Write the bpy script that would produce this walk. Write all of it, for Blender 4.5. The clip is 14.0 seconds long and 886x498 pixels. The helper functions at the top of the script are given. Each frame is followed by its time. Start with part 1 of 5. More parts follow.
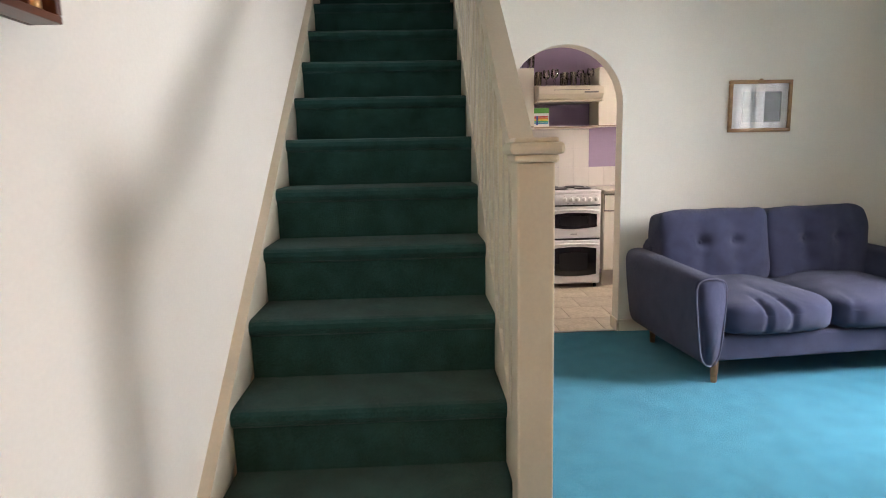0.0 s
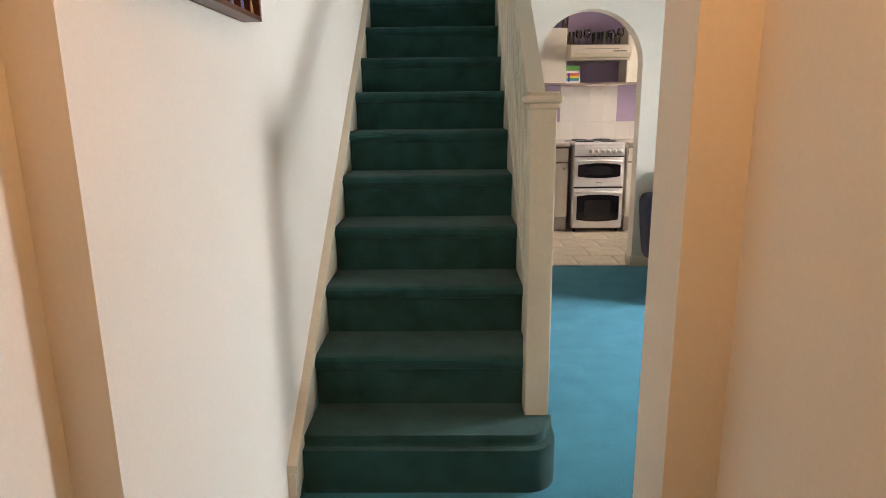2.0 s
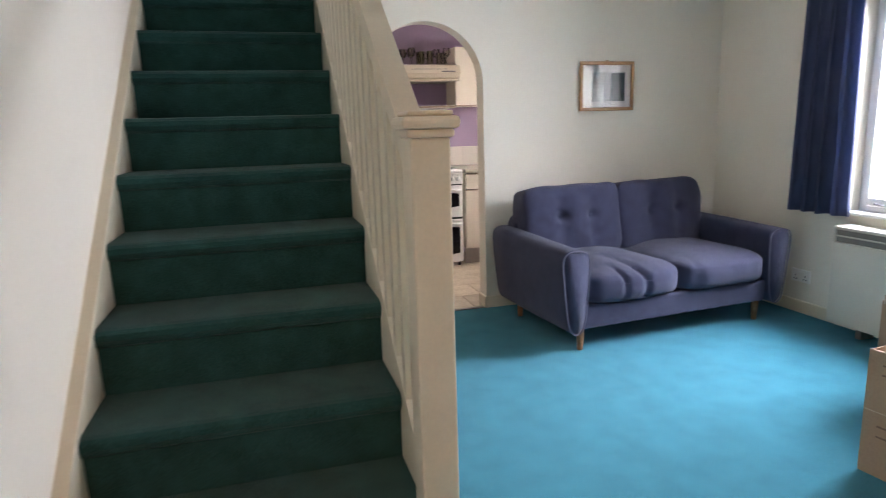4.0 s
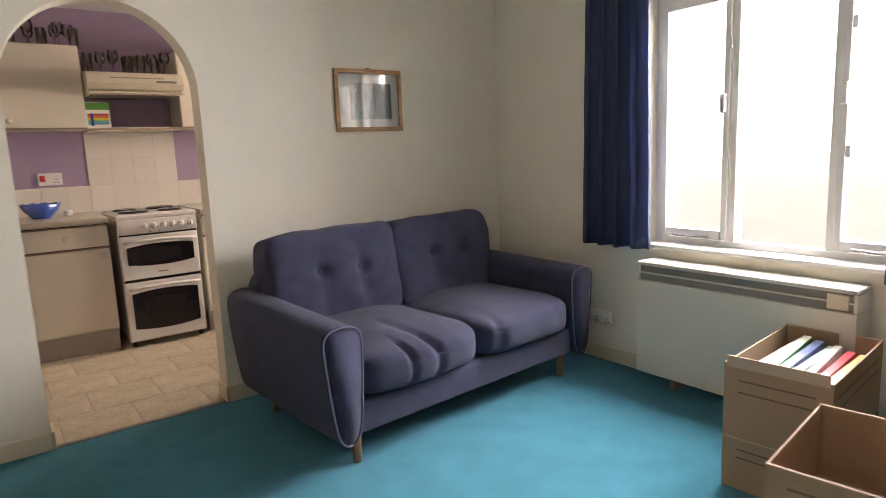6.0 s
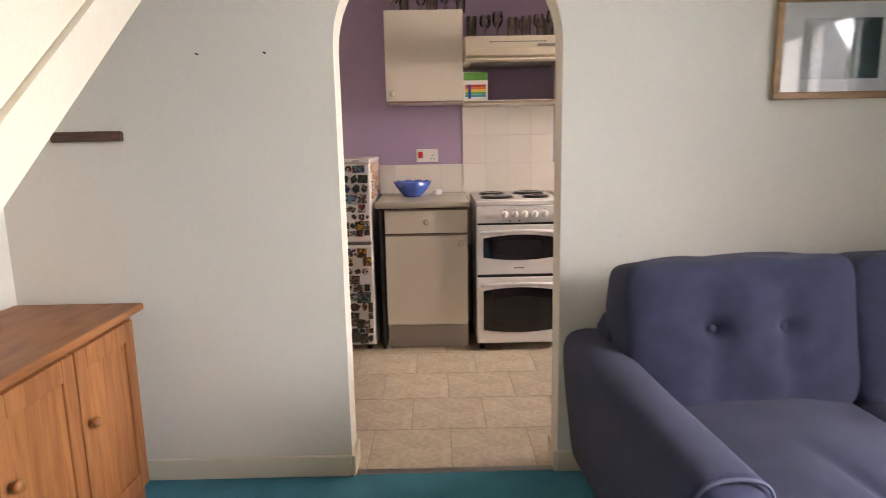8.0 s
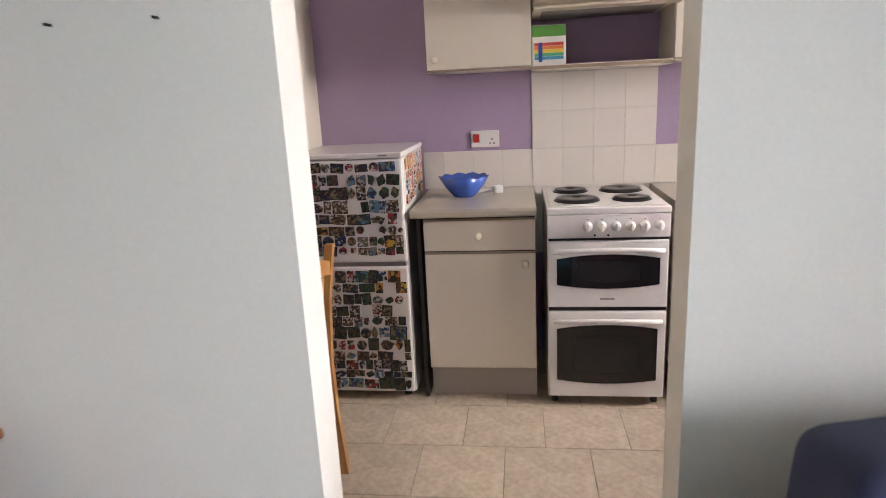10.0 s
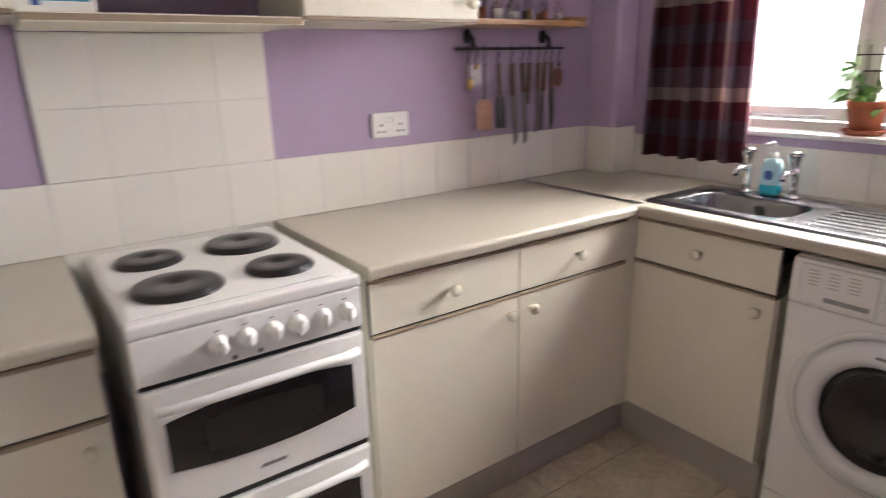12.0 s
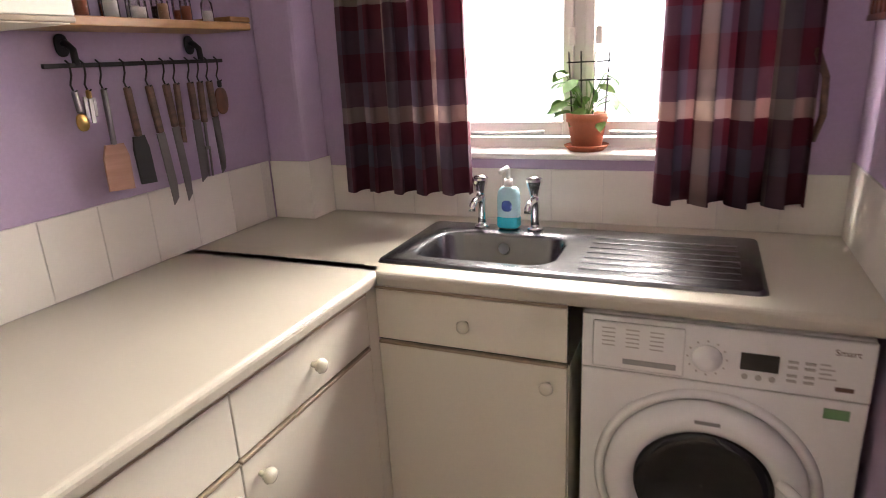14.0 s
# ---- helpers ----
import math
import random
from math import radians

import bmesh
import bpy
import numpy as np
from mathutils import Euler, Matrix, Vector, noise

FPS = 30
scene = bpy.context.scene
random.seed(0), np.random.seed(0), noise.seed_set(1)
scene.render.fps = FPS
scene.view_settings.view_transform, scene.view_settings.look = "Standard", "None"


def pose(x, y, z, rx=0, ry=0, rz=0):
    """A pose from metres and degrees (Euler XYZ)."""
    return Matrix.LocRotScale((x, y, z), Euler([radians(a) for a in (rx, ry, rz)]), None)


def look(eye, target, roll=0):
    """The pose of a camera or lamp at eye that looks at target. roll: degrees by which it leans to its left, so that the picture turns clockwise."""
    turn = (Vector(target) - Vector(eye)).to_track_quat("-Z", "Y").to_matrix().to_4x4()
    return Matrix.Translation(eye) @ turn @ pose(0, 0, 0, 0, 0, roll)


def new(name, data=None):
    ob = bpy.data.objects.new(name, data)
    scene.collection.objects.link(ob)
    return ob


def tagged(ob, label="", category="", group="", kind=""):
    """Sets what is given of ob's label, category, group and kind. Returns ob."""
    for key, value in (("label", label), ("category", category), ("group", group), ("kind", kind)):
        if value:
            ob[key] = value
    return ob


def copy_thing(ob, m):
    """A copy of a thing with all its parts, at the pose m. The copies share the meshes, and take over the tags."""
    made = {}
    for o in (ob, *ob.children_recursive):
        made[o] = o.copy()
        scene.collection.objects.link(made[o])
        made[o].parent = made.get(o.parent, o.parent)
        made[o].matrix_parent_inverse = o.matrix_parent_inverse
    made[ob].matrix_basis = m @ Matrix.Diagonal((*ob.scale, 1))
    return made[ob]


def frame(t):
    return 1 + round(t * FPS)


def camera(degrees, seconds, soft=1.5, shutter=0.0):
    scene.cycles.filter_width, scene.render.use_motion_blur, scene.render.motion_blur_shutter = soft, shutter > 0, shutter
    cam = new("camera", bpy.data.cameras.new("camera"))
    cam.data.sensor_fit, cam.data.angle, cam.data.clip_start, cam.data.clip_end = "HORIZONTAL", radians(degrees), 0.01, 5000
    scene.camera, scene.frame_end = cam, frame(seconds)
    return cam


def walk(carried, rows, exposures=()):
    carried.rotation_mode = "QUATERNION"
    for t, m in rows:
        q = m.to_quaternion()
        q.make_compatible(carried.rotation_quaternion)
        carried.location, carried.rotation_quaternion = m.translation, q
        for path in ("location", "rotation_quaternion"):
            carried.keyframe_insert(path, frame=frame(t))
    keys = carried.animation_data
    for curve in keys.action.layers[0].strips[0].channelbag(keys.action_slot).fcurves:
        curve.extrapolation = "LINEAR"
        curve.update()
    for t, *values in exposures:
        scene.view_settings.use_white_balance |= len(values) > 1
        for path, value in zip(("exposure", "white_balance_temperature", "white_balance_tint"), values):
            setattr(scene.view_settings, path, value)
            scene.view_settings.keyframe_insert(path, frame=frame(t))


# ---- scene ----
cam = camera(71.5, 14.0, soft=0.8, shutter=0.4)
PATH = [
    (0, (0.217, -0.127, 1.284), (0.304, 1.846, 0.97), -1.2),
    (0.5, (0.183, -0.334, 1.273), (0.245, 1.637, 0.941), -2.2),
    (1, (0.161, -0.55, 1.281), (0.188, 1.405, 0.862), -1.4),
    (1.5, (0.177, -0.726, 1.271), (0.169, 1.229, 0.848), -0.7),
    (2, (0.188, -0.803, 1.262), (0.157, 1.147, 0.814), -0.6),
    (2.5, (0.181, -0.706, 1.264), (0.106, 1.243, 0.822), -0.9),
    (3, (0.166, -0.578, 1.273), (0.16, 1.368, 0.812), -1.6),
    (3.5, (0.145, -0.276, 1.289), (0.415, 1.663, 0.88), -2.6),
    (4, (0.154, -0.005, 1.271), (0.695, 1.882, 0.89), -1.7),
    (6.3, (0.835, 1.06, 1.238), (2.019, 2.641, 0.925), -2.5),
    (6.5, (0.889, 1.169, 1.237), (1.976, 2.823, 0.949), -2.5),
    (7, (1.034, 1.405, 1.243), (1.758, 3.244, 0.938), -0.7),
    (7.5, (1.125, 1.642, 1.234), (1.397, 3.598, 0.916), 0.2),
    (10, (1.309, 2.841, 1.383), (1.051, 4.764, 0.900), -2.8),
    (10.5, (1.296, 3.228, 1.381), (1.136, 5.151, 0.855), -1.9),
    (11, (1.226, 3.592, 1.337), (1.350, 5.510, 0.787), -2.2),
    (11.5, (1.196, 3.905, 1.352), (1.822, 5.713, 0.786), -2.5),
    (12, (1.289, 4.179, 1.367), (2.392, 5.746, 0.795), -1.5),
    (12.5, (1.385, 4.365, 1.372), (2.871, 5.592, 0.838), -1.6),
    (13, (1.453, 4.557, 1.394), (3.159, 5.456, 0.862), -3.6),
    (13.5, (1.552, 4.649, 1.392), (3.331, 5.371, 0.829), -4.0),
    (14, (1.731, 4.713, 1.396), (3.483, 5.474, 0.804), -3.0),
]
walk(cam, [(t, look(eye, target, roll)) for t, eye, target, roll in PATH],
     exposures=[(0, 0.08, 6450, 20), (0.5, 0.25, 6450, 19), (1, -0.05, 6500, 19), (1.5, -0.15, 6500, 19), (2, 0.05, 6550, 17), (2.5, 0.12, 6450, 17), (3.5, 0.0, 6300, 18), (4, 0.02, 6200, 20), (6.3, -0.34, 7250, 22), (7, -0.18, 7200, 22), (7.5, -0.08, 7000, 22), (10, -0.05, 6000, 20), (10.5, -0.05, 5900, 18), (11, -0.1, 5500, 19), (11.5, 0.2, 5800, 16), (12, 0.05, 5800, 14), (12.5, -0.05, 5900, 15), (13, -0.05, 6150, 15), (14, 0.2, 6100, 16)])

# ---- light ----
world = bpy.data.worlds.new("sky")
scene.world = world
world.use_nodes = True
wn = world.node_tree
sky = wn.nodes.new("ShaderNodeTexSky")
sky.sky_type, sky.sun_disc, sky.sun_elevation, sky.sun_rotation = "NISHITA", False, radians(50), radians(189)
wn.links.new(sky.outputs[0], wn.nodes["Background"].inputs[0])
wn.nodes["Background"].inputs[1].default_value = 0.12


def area_lamp(name, eye, target, sx, sy, watts, colour):
    d = bpy.data.lights.new(name, "AREA")
    d.shape, d.size, d.size_y, d.energy, d.color = "RECTANGLE", sx, sy, watts, colour
    o = new(name, d)
    o.matrix_world = look(eye, target)
    return o


area_lamp("living_window_daylight", (4.15, 2.2, 1.85), (1.9, 2.0, 0.35), 1.3, 2.0, 590, (0.91, 0.955, 1.0))
area_lamp("kitchen_window_daylight", (4.1, 5.06, 1.72), (1.9, 5.0, 0.9), 0.9, 1.2, 320, (1.0, 0.90, 0.77))
sun = new("sun", bpy.data.lights.new("sun", "SUN"))
sun.data.energy, sun.data.angle, sun.data.color = 4.5, radians(0.5), (1.0, 0.95, 0.86)
sun.matrix_world = look((-8, -50, 60), (0, 0, 0))
# warm fill added for the hall's orange tint; its source is unseen
area_lamp("hall_warm_fill", (0.38, -0.55, 2.19), (0.38, -0.55, 0.0), 0.2, 0.2, 8, (1.0, 0.48, 0.18))

# ---- materials ----
def mat(name, col, rough=0.6, metal=0.0, var=0.08, scale=6.0, fine=120.0, bump=0.0, bump_scale=200.0, sheen=0.0, spec=0.5, rnd=0.0, col2=None):
    """Principled material with broad and fine colour variation and fine relief."""
    m = bpy.data.materials.new(name)
    m.use_nodes = True
    nt = m.node_tree
    b = nt.nodes["Principled BSDF"]
    b.inputs["Roughness"].default_value, b.inputs["Metallic"].default_value = rough, metal
    b.inputs["Specular IOR Level"].default_value = spec
    b.inputs["Sheen Weight"].default_value = sheen
    tc = nt.nodes.new("ShaderNodeTexCoord")
    n1, n2 = nt.nodes.new("ShaderNodeTexNoise"), nt.nodes.new("ShaderNodeTexNoise")
    n1.inputs["Scale"].default_value, n2.inputs["Scale"].default_value = scale, fine
    n1.inputs["Detail"].default_value = 5
    mx = nt.nodes.new("ShaderNodeMix")
    mx.data_type = "RGBA"
    add = nt.nodes.new("ShaderNodeMath")
    add.operation = "MULTIPLY_ADD"
    add.inputs[1].default_value, add.inputs[2].default_value = 0.5, 0.0
    half = nt.nodes.new("ShaderNodeMath")
    half.operation = "MULTIPLY_ADD"
    half.inputs[1].default_value = 0.5
    nt.links.new(tc.outputs["Object"], n1.inputs["Vector"])
    nt.links.new(tc.outputs["Object"], n2.inputs["Vector"])
    nt.links.new(n2.outputs["Fac"], add.inputs[0])
    nt.links.new(n1.outputs["Fac"], half.inputs[0])
    nt.links.new(add.outputs[0], half.inputs[2])
    ramp = nt.nodes.new("ShaderNodeMapRange")
    ramp.inputs[1].default_value, ramp.inputs[2].default_value = 0.33, 0.67
    nt.links.new(half.outputs[0], ramp.inputs[0])
    nt.links.new(ramp.outputs[0], mx.inputs[0])
    c2 = col2 or [min(1, c * (1 + var)) for c in col]
    c1 = col if col2 else [c * (1 - var) for c in col]
    mx.inputs[6].default_value, mx.inputs[7].default_value = (*c1, 1), (*c2, 1)
    out = mx.outputs[2]
    if rnd:
        oi, hs = nt.nodes.new("ShaderNodeObjectInfo"), nt.nodes.new("ShaderNodeHueSaturation")
        mr = nt.nodes.new("ShaderNodeMapRange")
        mr.inputs[3].default_value, mr.inputs[4].default_value = 1 - rnd, 1 + rnd
        nt.links.new(oi.outputs["Random"], mr.inputs[0])
        nt.links.new(mr.outputs[0], hs.inputs["Value"])
        nt.links.new(out, hs.inputs["Color"])
        out = hs.outputs[0]
    nt.links.new(out, b.inputs["Base Color"])
    if bump:
        n3, bp = nt.nodes.new("ShaderNodeTexNoise"), nt.nodes.new("ShaderNodeBump")
        n3.inputs["Scale"].default_value, n3.inputs["Detail"].default_value = bump_scale, 4
        bp.inputs["Strength"].default_value, bp.inputs["Distance"].default_value = bump, 0.004
        nt.links.new(tc.outputs["Object"], n3.inputs["Vector"])
        nt.links.new(n3.outputs["Fac"], bp.inputs["Height"])
        nt.links.new(bp.outputs[0], b.inputs["Normal"])
    return m


def wood(name, a, b, axis=(1, 12, 12), rough=0.45, scale=4.0):
    """Wood with stretched grain; axis scales the object coordinates, small along the grain."""
    m = bpy.data.materials.new(name)
    m.use_nodes = True
    nt = m.node_tree
    bs = nt.nodes["Principled BSDF"]
    bs.inputs["Roughness"].default_value = rough
    tc, mp, n, r = (nt.nodes.new(k) for k in ("ShaderNodeTexCoord", "ShaderNodeMapping", "ShaderNodeTexNoise", "ShaderNodeValToRGB"))
    mp.inputs["Scale"].default_value = axis
    n.inputs["Scale"].default_value, n.inputs["Detail"].default_value, n.inputs["Distortion"].default_value = scale, 6, 0.6
    r.color_ramp.elements[0].position, r.color_ramp.elements[1].position = 0.35, 0.68
    r.color_ramp.elements[0].color, r.color_ramp.elements[1].color = (*a, 1), (*b, 1)
    nt.links.new(tc.outputs["Object"], mp.inputs[0])
    nt.links.new(mp.outputs[0], n.inputs["Vector"])
    nt.links.new(n.outputs["Fac"], r.inputs[0])
    nt.links.new(r.outputs[0], bs.inputs["Base Color"])
    return m


def glass_mat(name, col=(1, 1, 1), rough=0.02, alpha=0.6):
    """Thin clear glass: mostly see-through, with gloss."""
    m = bpy.data.materials.new(name)
    m.use_nodes = True
    nt = m.node_tree
    nt.nodes.remove(nt.nodes["Principled BSDF"])
    tr, gl, mx, fr = (nt.nodes.new(k) for k in ("ShaderNodeBsdfTransparent", "ShaderNodeBsdfGlossy", "ShaderNodeMixShader", "ShaderNodeFresnel"))
    tr.inputs[0].default_value = (*col, 1)
    gl.inputs["Roughness"].default_value = rough
    fr.inputs[0].default_value = 1.5
    cut = nt.nodes.new("ShaderNodeMath")
    cut.operation, cut.inputs[1].default_value = "MULTIPLY", alpha
    nt.links.new(fr.outputs[0], cut.inputs[0])
    nt.links.new(cut.outputs[0], mx.inputs[0])
    nt.links.new(tr.outputs[0], mx.inputs[1])
    nt.links.new(gl.outputs[0], mx.inputs[2])
    nt.links.new(mx.outputs[0], nt.nodes["Material Output"].inputs[0])
    return m


def glow(name, col, strength):
    m = bpy.data.materials.new(name)
    m.use_nodes = True
    b = m.node_tree.nodes["Principled BSDF"]
    b.inputs["Base Color"].default_value = (*col, 1)
    b.inputs["Emission Color"].default_value, b.inputs["Emission Strength"].default_value = (*col, 1), strength
    return m


def plaid(name):
    """Woven check of burgundy, slate, cream and brown over the cloth's own u and v (metres)."""
    m = bpy.data.materials.new(name)
    m.use_nodes = True
    nt = m.node_tree
    b = nt.nodes["Principled BSDF"]
    b.inputs["Roughness"].default_value, b.inputs["Specular IOR Level"].default_value = 0.9, 0.1
    tc, sep = nt.nodes.new("ShaderNodeTexCoord"), nt.nodes.new("ShaderNodeSeparateXYZ")
    nt.links.new(tc.outputs["UV"], sep.inputs[0])
    cols = [(0.088, 0.028, 0.040), (0.14, 0.110, 0.135), (0.38, 0.31, 0.28), (0.10, 0.028, 0.040), (0.085, 0.075, 0.100)]
    outs = []
    for k in (0, 1):
        sc, fr, rp = nt.nodes.new("ShaderNodeMath"), nt.nodes.new("ShaderNodeMath"), nt.nodes.new("ShaderNodeValToRGB")
        sc.operation, sc.inputs[1].default_value, fr.operation = "MULTIPLY", 1 / 0.34, "FRACT"
        nt.links.new(sep.outputs[k], sc.inputs[0])
        nt.links.new(sc.outputs[0], fr.inputs[0])
        nt.links.new(fr.outputs[0], rp.inputs[0])
        rp.color_ramp.interpolation = "CONSTANT"
        el = rp.color_ramp.elements
        el[0].position, el[0].color = 0.0, (*cols[0], 1)
        el[1].position, el[1].color = 0.24, (*cols[1], 1)
        for p, c in ((0.46, cols[2]), (0.60, cols[3]), (0.80, cols[4])):
            e = el.new(p)
            e.color = (*c, 1)
        outs.append(rp.outputs[0])
    mx = nt.nodes.new("ShaderNodeMix")
    mx.data_type = "RGBA"
    mx.inputs[0].default_value = 0.5
    nt.links.new(outs[0], mx.inputs[6])
    nt.links.new(outs[1], mx.inputs[7])
    nt.links.new(mx.outputs[2], b.inputs["Base Color"])
    tl, ms = nt.nodes.new("ShaderNodeBsdfTranslucent"), nt.nodes.new("ShaderNodeMixShader")
    ms.inputs[0].default_value = 0.42
    nt.links.new(mx.outputs[2], tl.inputs[0])
    nt.links.new(b.outputs[0], ms.inputs[1])
    nt.links.new(tl.outputs[0], ms.inputs[2])
    nt.links.new(ms.outputs[0], nt.nodes["Material Output"].inputs[0])
    return m


M_WALL = mat("painted_plaster", (0.77, 0.725, 0.625), 0.75, var=0.03, scale=2.5, bump=0.06, bump_scale=160, spec=0.25)
M_LILAC = mat("lilac_paint", (0.42, 0.33, 0.46), 0.7, var=0.04, scale=3, bump=0.08, bump_scale=140, spec=0.25)
M_CEIL = mat("ceiling_paint", (0.75, 0.73, 0.68), 0.85, var=0.03, bump=0.3, bump_scale=60)
M_GLOSS = mat("cream_gloss_paint", (0.72, 0.65, 0.50), 0.35, var=0.04, scale=5, bump=0.03, bump_scale=60)
M_CARPET = mat("teal_carpet", (0.050, 0.232, 0.312), 0.95, var=0.18, scale=7, fine=140, bump=1.0, bump_scale=380, sheen=0.10, spec=0.05)
M_STAIR = mat("green_stair_carpet", (0.025, 0.082, 0.077), 0.95, var=0.38, scale=11, fine=230, bump=1.0, bump_scale=380, sheen=0.12, spec=0.05)
M_VINYL = mat("stone_look_vinyl", (0.45, 0.37, 0.26), 0.32, scale=9, fine=40, rnd=0.08, col2=(0.67, 0.59, 0.46))
M_JOINT = mat("dark_joint", (0.34, 0.30, 0.25), 0.7)
M_TILE = mat("white_glazed_tile", (0.79, 0.755, 0.68), 0.18, var=0.015, rnd=0.03, bump=0.03, bump_scale=20)
M_GROUT = mat("grout", (0.66, 0.63, 0.58), 0.9)
M_SINK = mat("sink_steel", (0.19, 0.19, 0.195), 0.27, 1.0, var=0.10, scale=25, fine=260)
M_SOFA = mat("slate_blue_weave", (0.040, 0.043, 0.078), 0.92, var=0.24, scale=14, fine=380, bump=0.7, bump_scale=650, sheen=0.12, spec=0.1)
M_PIPING = mat("pale_piping", (0.10, 0.10, 0.15), 0.8)
M_LEG = wood("leg_wood", (0.20, 0.10, 0.045), (0.32, 0.17, 0.08))
M_PINE = wood("pine", (0.27, 0.092, 0.026), (0.41, 0.17, 0.055), (6, 1, 12))
M_PINE_V = wood("pine_upright", (0.27, 0.092, 0.026), (0.41, 0.17, 0.055), (9, 9, 1))
M_BEECH = wood("beech_chair", (0.42, 0.20, 0.055), (0.56, 0.30, 0.10), (9, 9, 1), 0.35)
M_OAK = wood("oak_frame", (0.28, 0.14, 0.05), (0.40, 0.22, 0.09), (3, 9, 9), 0.4)
M_RACK = wood("mahogany_rack", (0.07, 0.018, 0.008), (0.14, 0.04, 0.018), (9, 2, 9), 0.35)
M_CARD = mat("brown_cardboard", (0.34, 0.23, 0.15), 0.85, var=0.07, scale=5, bump=0.15, bump_scale=90)
M_CARD_IN = mat("pale_cardboard_edge", (0.48, 0.37, 0.28), 0.9, var=0.06)
M_INK = mat("printed_ink", (0.16, 0.10, 0.07), 0.85)
M_CURTAIN = mat("navy_curtain_cloth", (0.085, 0.105, 0.190), 0.9, var=0.12, scale=8, fine=300, bump=0.3, bump_scale=500, sheen=0.1, spec=0.1)
M_PLAID = plaid("plaid_cloth")


def let_light_through(m, share):
    """Cloth that lets some of the daylight behind it through."""
    nt = m.node_tree
    b = nt.nodes["Principled BSDF"]
    tl, ms = nt.nodes.new("ShaderNodeBsdfTranslucent"), nt.nodes.new("ShaderNodeMixShader")
    ms.inputs[0].default_value = share
    nt.links.new(b.inputs["Base Color"].links[0].from_socket, tl.inputs[0])
    nt.links.new(b.outputs[0], ms.inputs[1])
    nt.links.new(tl.outputs[0], ms.inputs[2])
    nt.links.new(ms.outputs[0], nt.nodes["Material Output"].inputs[0])


let_light_through(M_CURTAIN, 0.5)
M_UPVC = mat("white_window_paint", (0.80, 0.79, 0.75), 0.35, var=0.02)
M_METAL = mat("brushed_steel", (0.33, 0.33, 0.33), 0.30, 1.0, var=0.06, scale=30, fine=200)
M_CHROME = mat("chrome", (0.8, 0.8, 0.8), 0.08, 1.0, var=0.01)
M_BLACK = mat("black_enamel", (0.012, 0.012, 0.013), 0.3)
M_IRON = mat("black_iron", (0.015, 0.014, 0.014), 0.5, 0.6)
M_OVEN = mat("black_oven_glass", (0.012, 0.012, 0.014), 0.06)
M_WHITE = mat("white_enamel", (0.80, 0.79, 0.76), 0.22, var=0.015)
M_UNIT = mat("cream_white_laminate", (0.73, 0.69, 0.57), 0.4, var=0.02, scale=3)
M_TRIM = mat("brown_trim_strip", (0.32, 0.25, 0.17), 0.4)
M_KICK = mat("grey_plinth", (0.46, 0.43, 0.38), 0.5, var=0.04)
M_TOP = mat("pale_speckled_worktop", (0.47, 0.435, 0.35), 0.28, var=0.06, scale=4, fine=500)
# near-black colour that paints the shade inside gaps between units
M_DARKGAP = mat("painted_gap_shade", (0.05, 0.045, 0.04), 0.8)
M_KNOB = mat("cream_ceramic_knob", (0.72, 0.68, 0.55), 0.15, var=0.01)
M_HOOD = mat("cream_hood_enamel", (0.68, 0.62, 0.48), 0.3, var=0.02)
M_HEATER = mat("heater_enamel", (0.66, 0.63, 0.54), 0.4, var=0.03, scale=3)
M_GRILLE = mat("heater_grille", (0.22, 0.21, 0.19), 0.5)
M_SOCKET = mat("white_socket_plastic", (0.82, 0.80, 0.76), 0.3, var=0.01)
M_RED = mat("red_plastic", (0.55, 0.04, 0.03), 0.35)
M_BLUEGLASS = mat("blue_glass", (0.05, 0.13, 0.50), 0.08, spec=0.8, var=0.1)
M_TERRA = mat("terracotta", (0.33, 0.10, 0.045), 0.8, var=0.1, scale=12)
M_LEAF = mat("green_leaf", (0.10, 0.22, 0.04), 0.45, var=0.25, scale=20)
M_SOIL = mat("soil", (0.04, 0.025, 0.015), 0.95)
M_SOAP = mat("turquoise_soap", (0.03, 0.42, 0.55), 0.12)
M_LABEL = mat("blue_label", (0.02, 0.06, 0.30), 0.4)
M_PAPER = mat("paper", (0.78, 0.77, 0.73), 0.7, var=0.02)
M_GLASS = glass_mat("clear_glass", alpha=1.0)
M_PANE = glass_mat("window_glass")
M_TUMBLER = glass_mat("smoky_glassware", (0.96, 0.95, 0.94), 0.05, 0.9)
M_SKYCARD = glow("bright_overcast_distance", (1.0, 1.0, 1.0), 4.0)
_nt = M_SKYCARD.node_tree
_n, _r, _t = (_nt.nodes.new(k) for k in ("ShaderNodeTexNoise", "ShaderNodeValToRGB", "ShaderNodeTexCoord"))
_n.inputs["Scale"].default_value, _n.inputs["Detail"].default_value = 0.22, 7
_r.color_ramp.elements[0].position, _r.color_ramp.elements[0].color = 0.56, (1, 1, 1, 1)
_r.color_ramp.elements[1].position, _r.color_ramp.elements[1].color = 0.68, (0.21, 0.24, 0.11, 1)
_nt.links.new(_t.outputs["Object"], _n.inputs["Vector"])
_nt.links.new(_n.outputs["Fac"], _r.inputs[0])
_nt.links.new(_r.outputs[0], _nt.nodes["Principled BSDF"].inputs["Emission Color"])
M_BLADE = mat("utensil_steel", (0.22, 0.21, 0.20), 0.3, 1.0, var=0.05)
M_HANDLE = wood("dark_handle", (0.06, 0.03, 0.015), (0.14, 0.07, 0.04))
M_BRASS = mat("worn_brass", (0.45, 0.30, 0.10), 0.3, 1.0, var=0.1)
M_PINKWOOD = wood("worn_pinkish_wood", (0.34, 0.17, 0.11), (0.46, 0.26, 0.18))
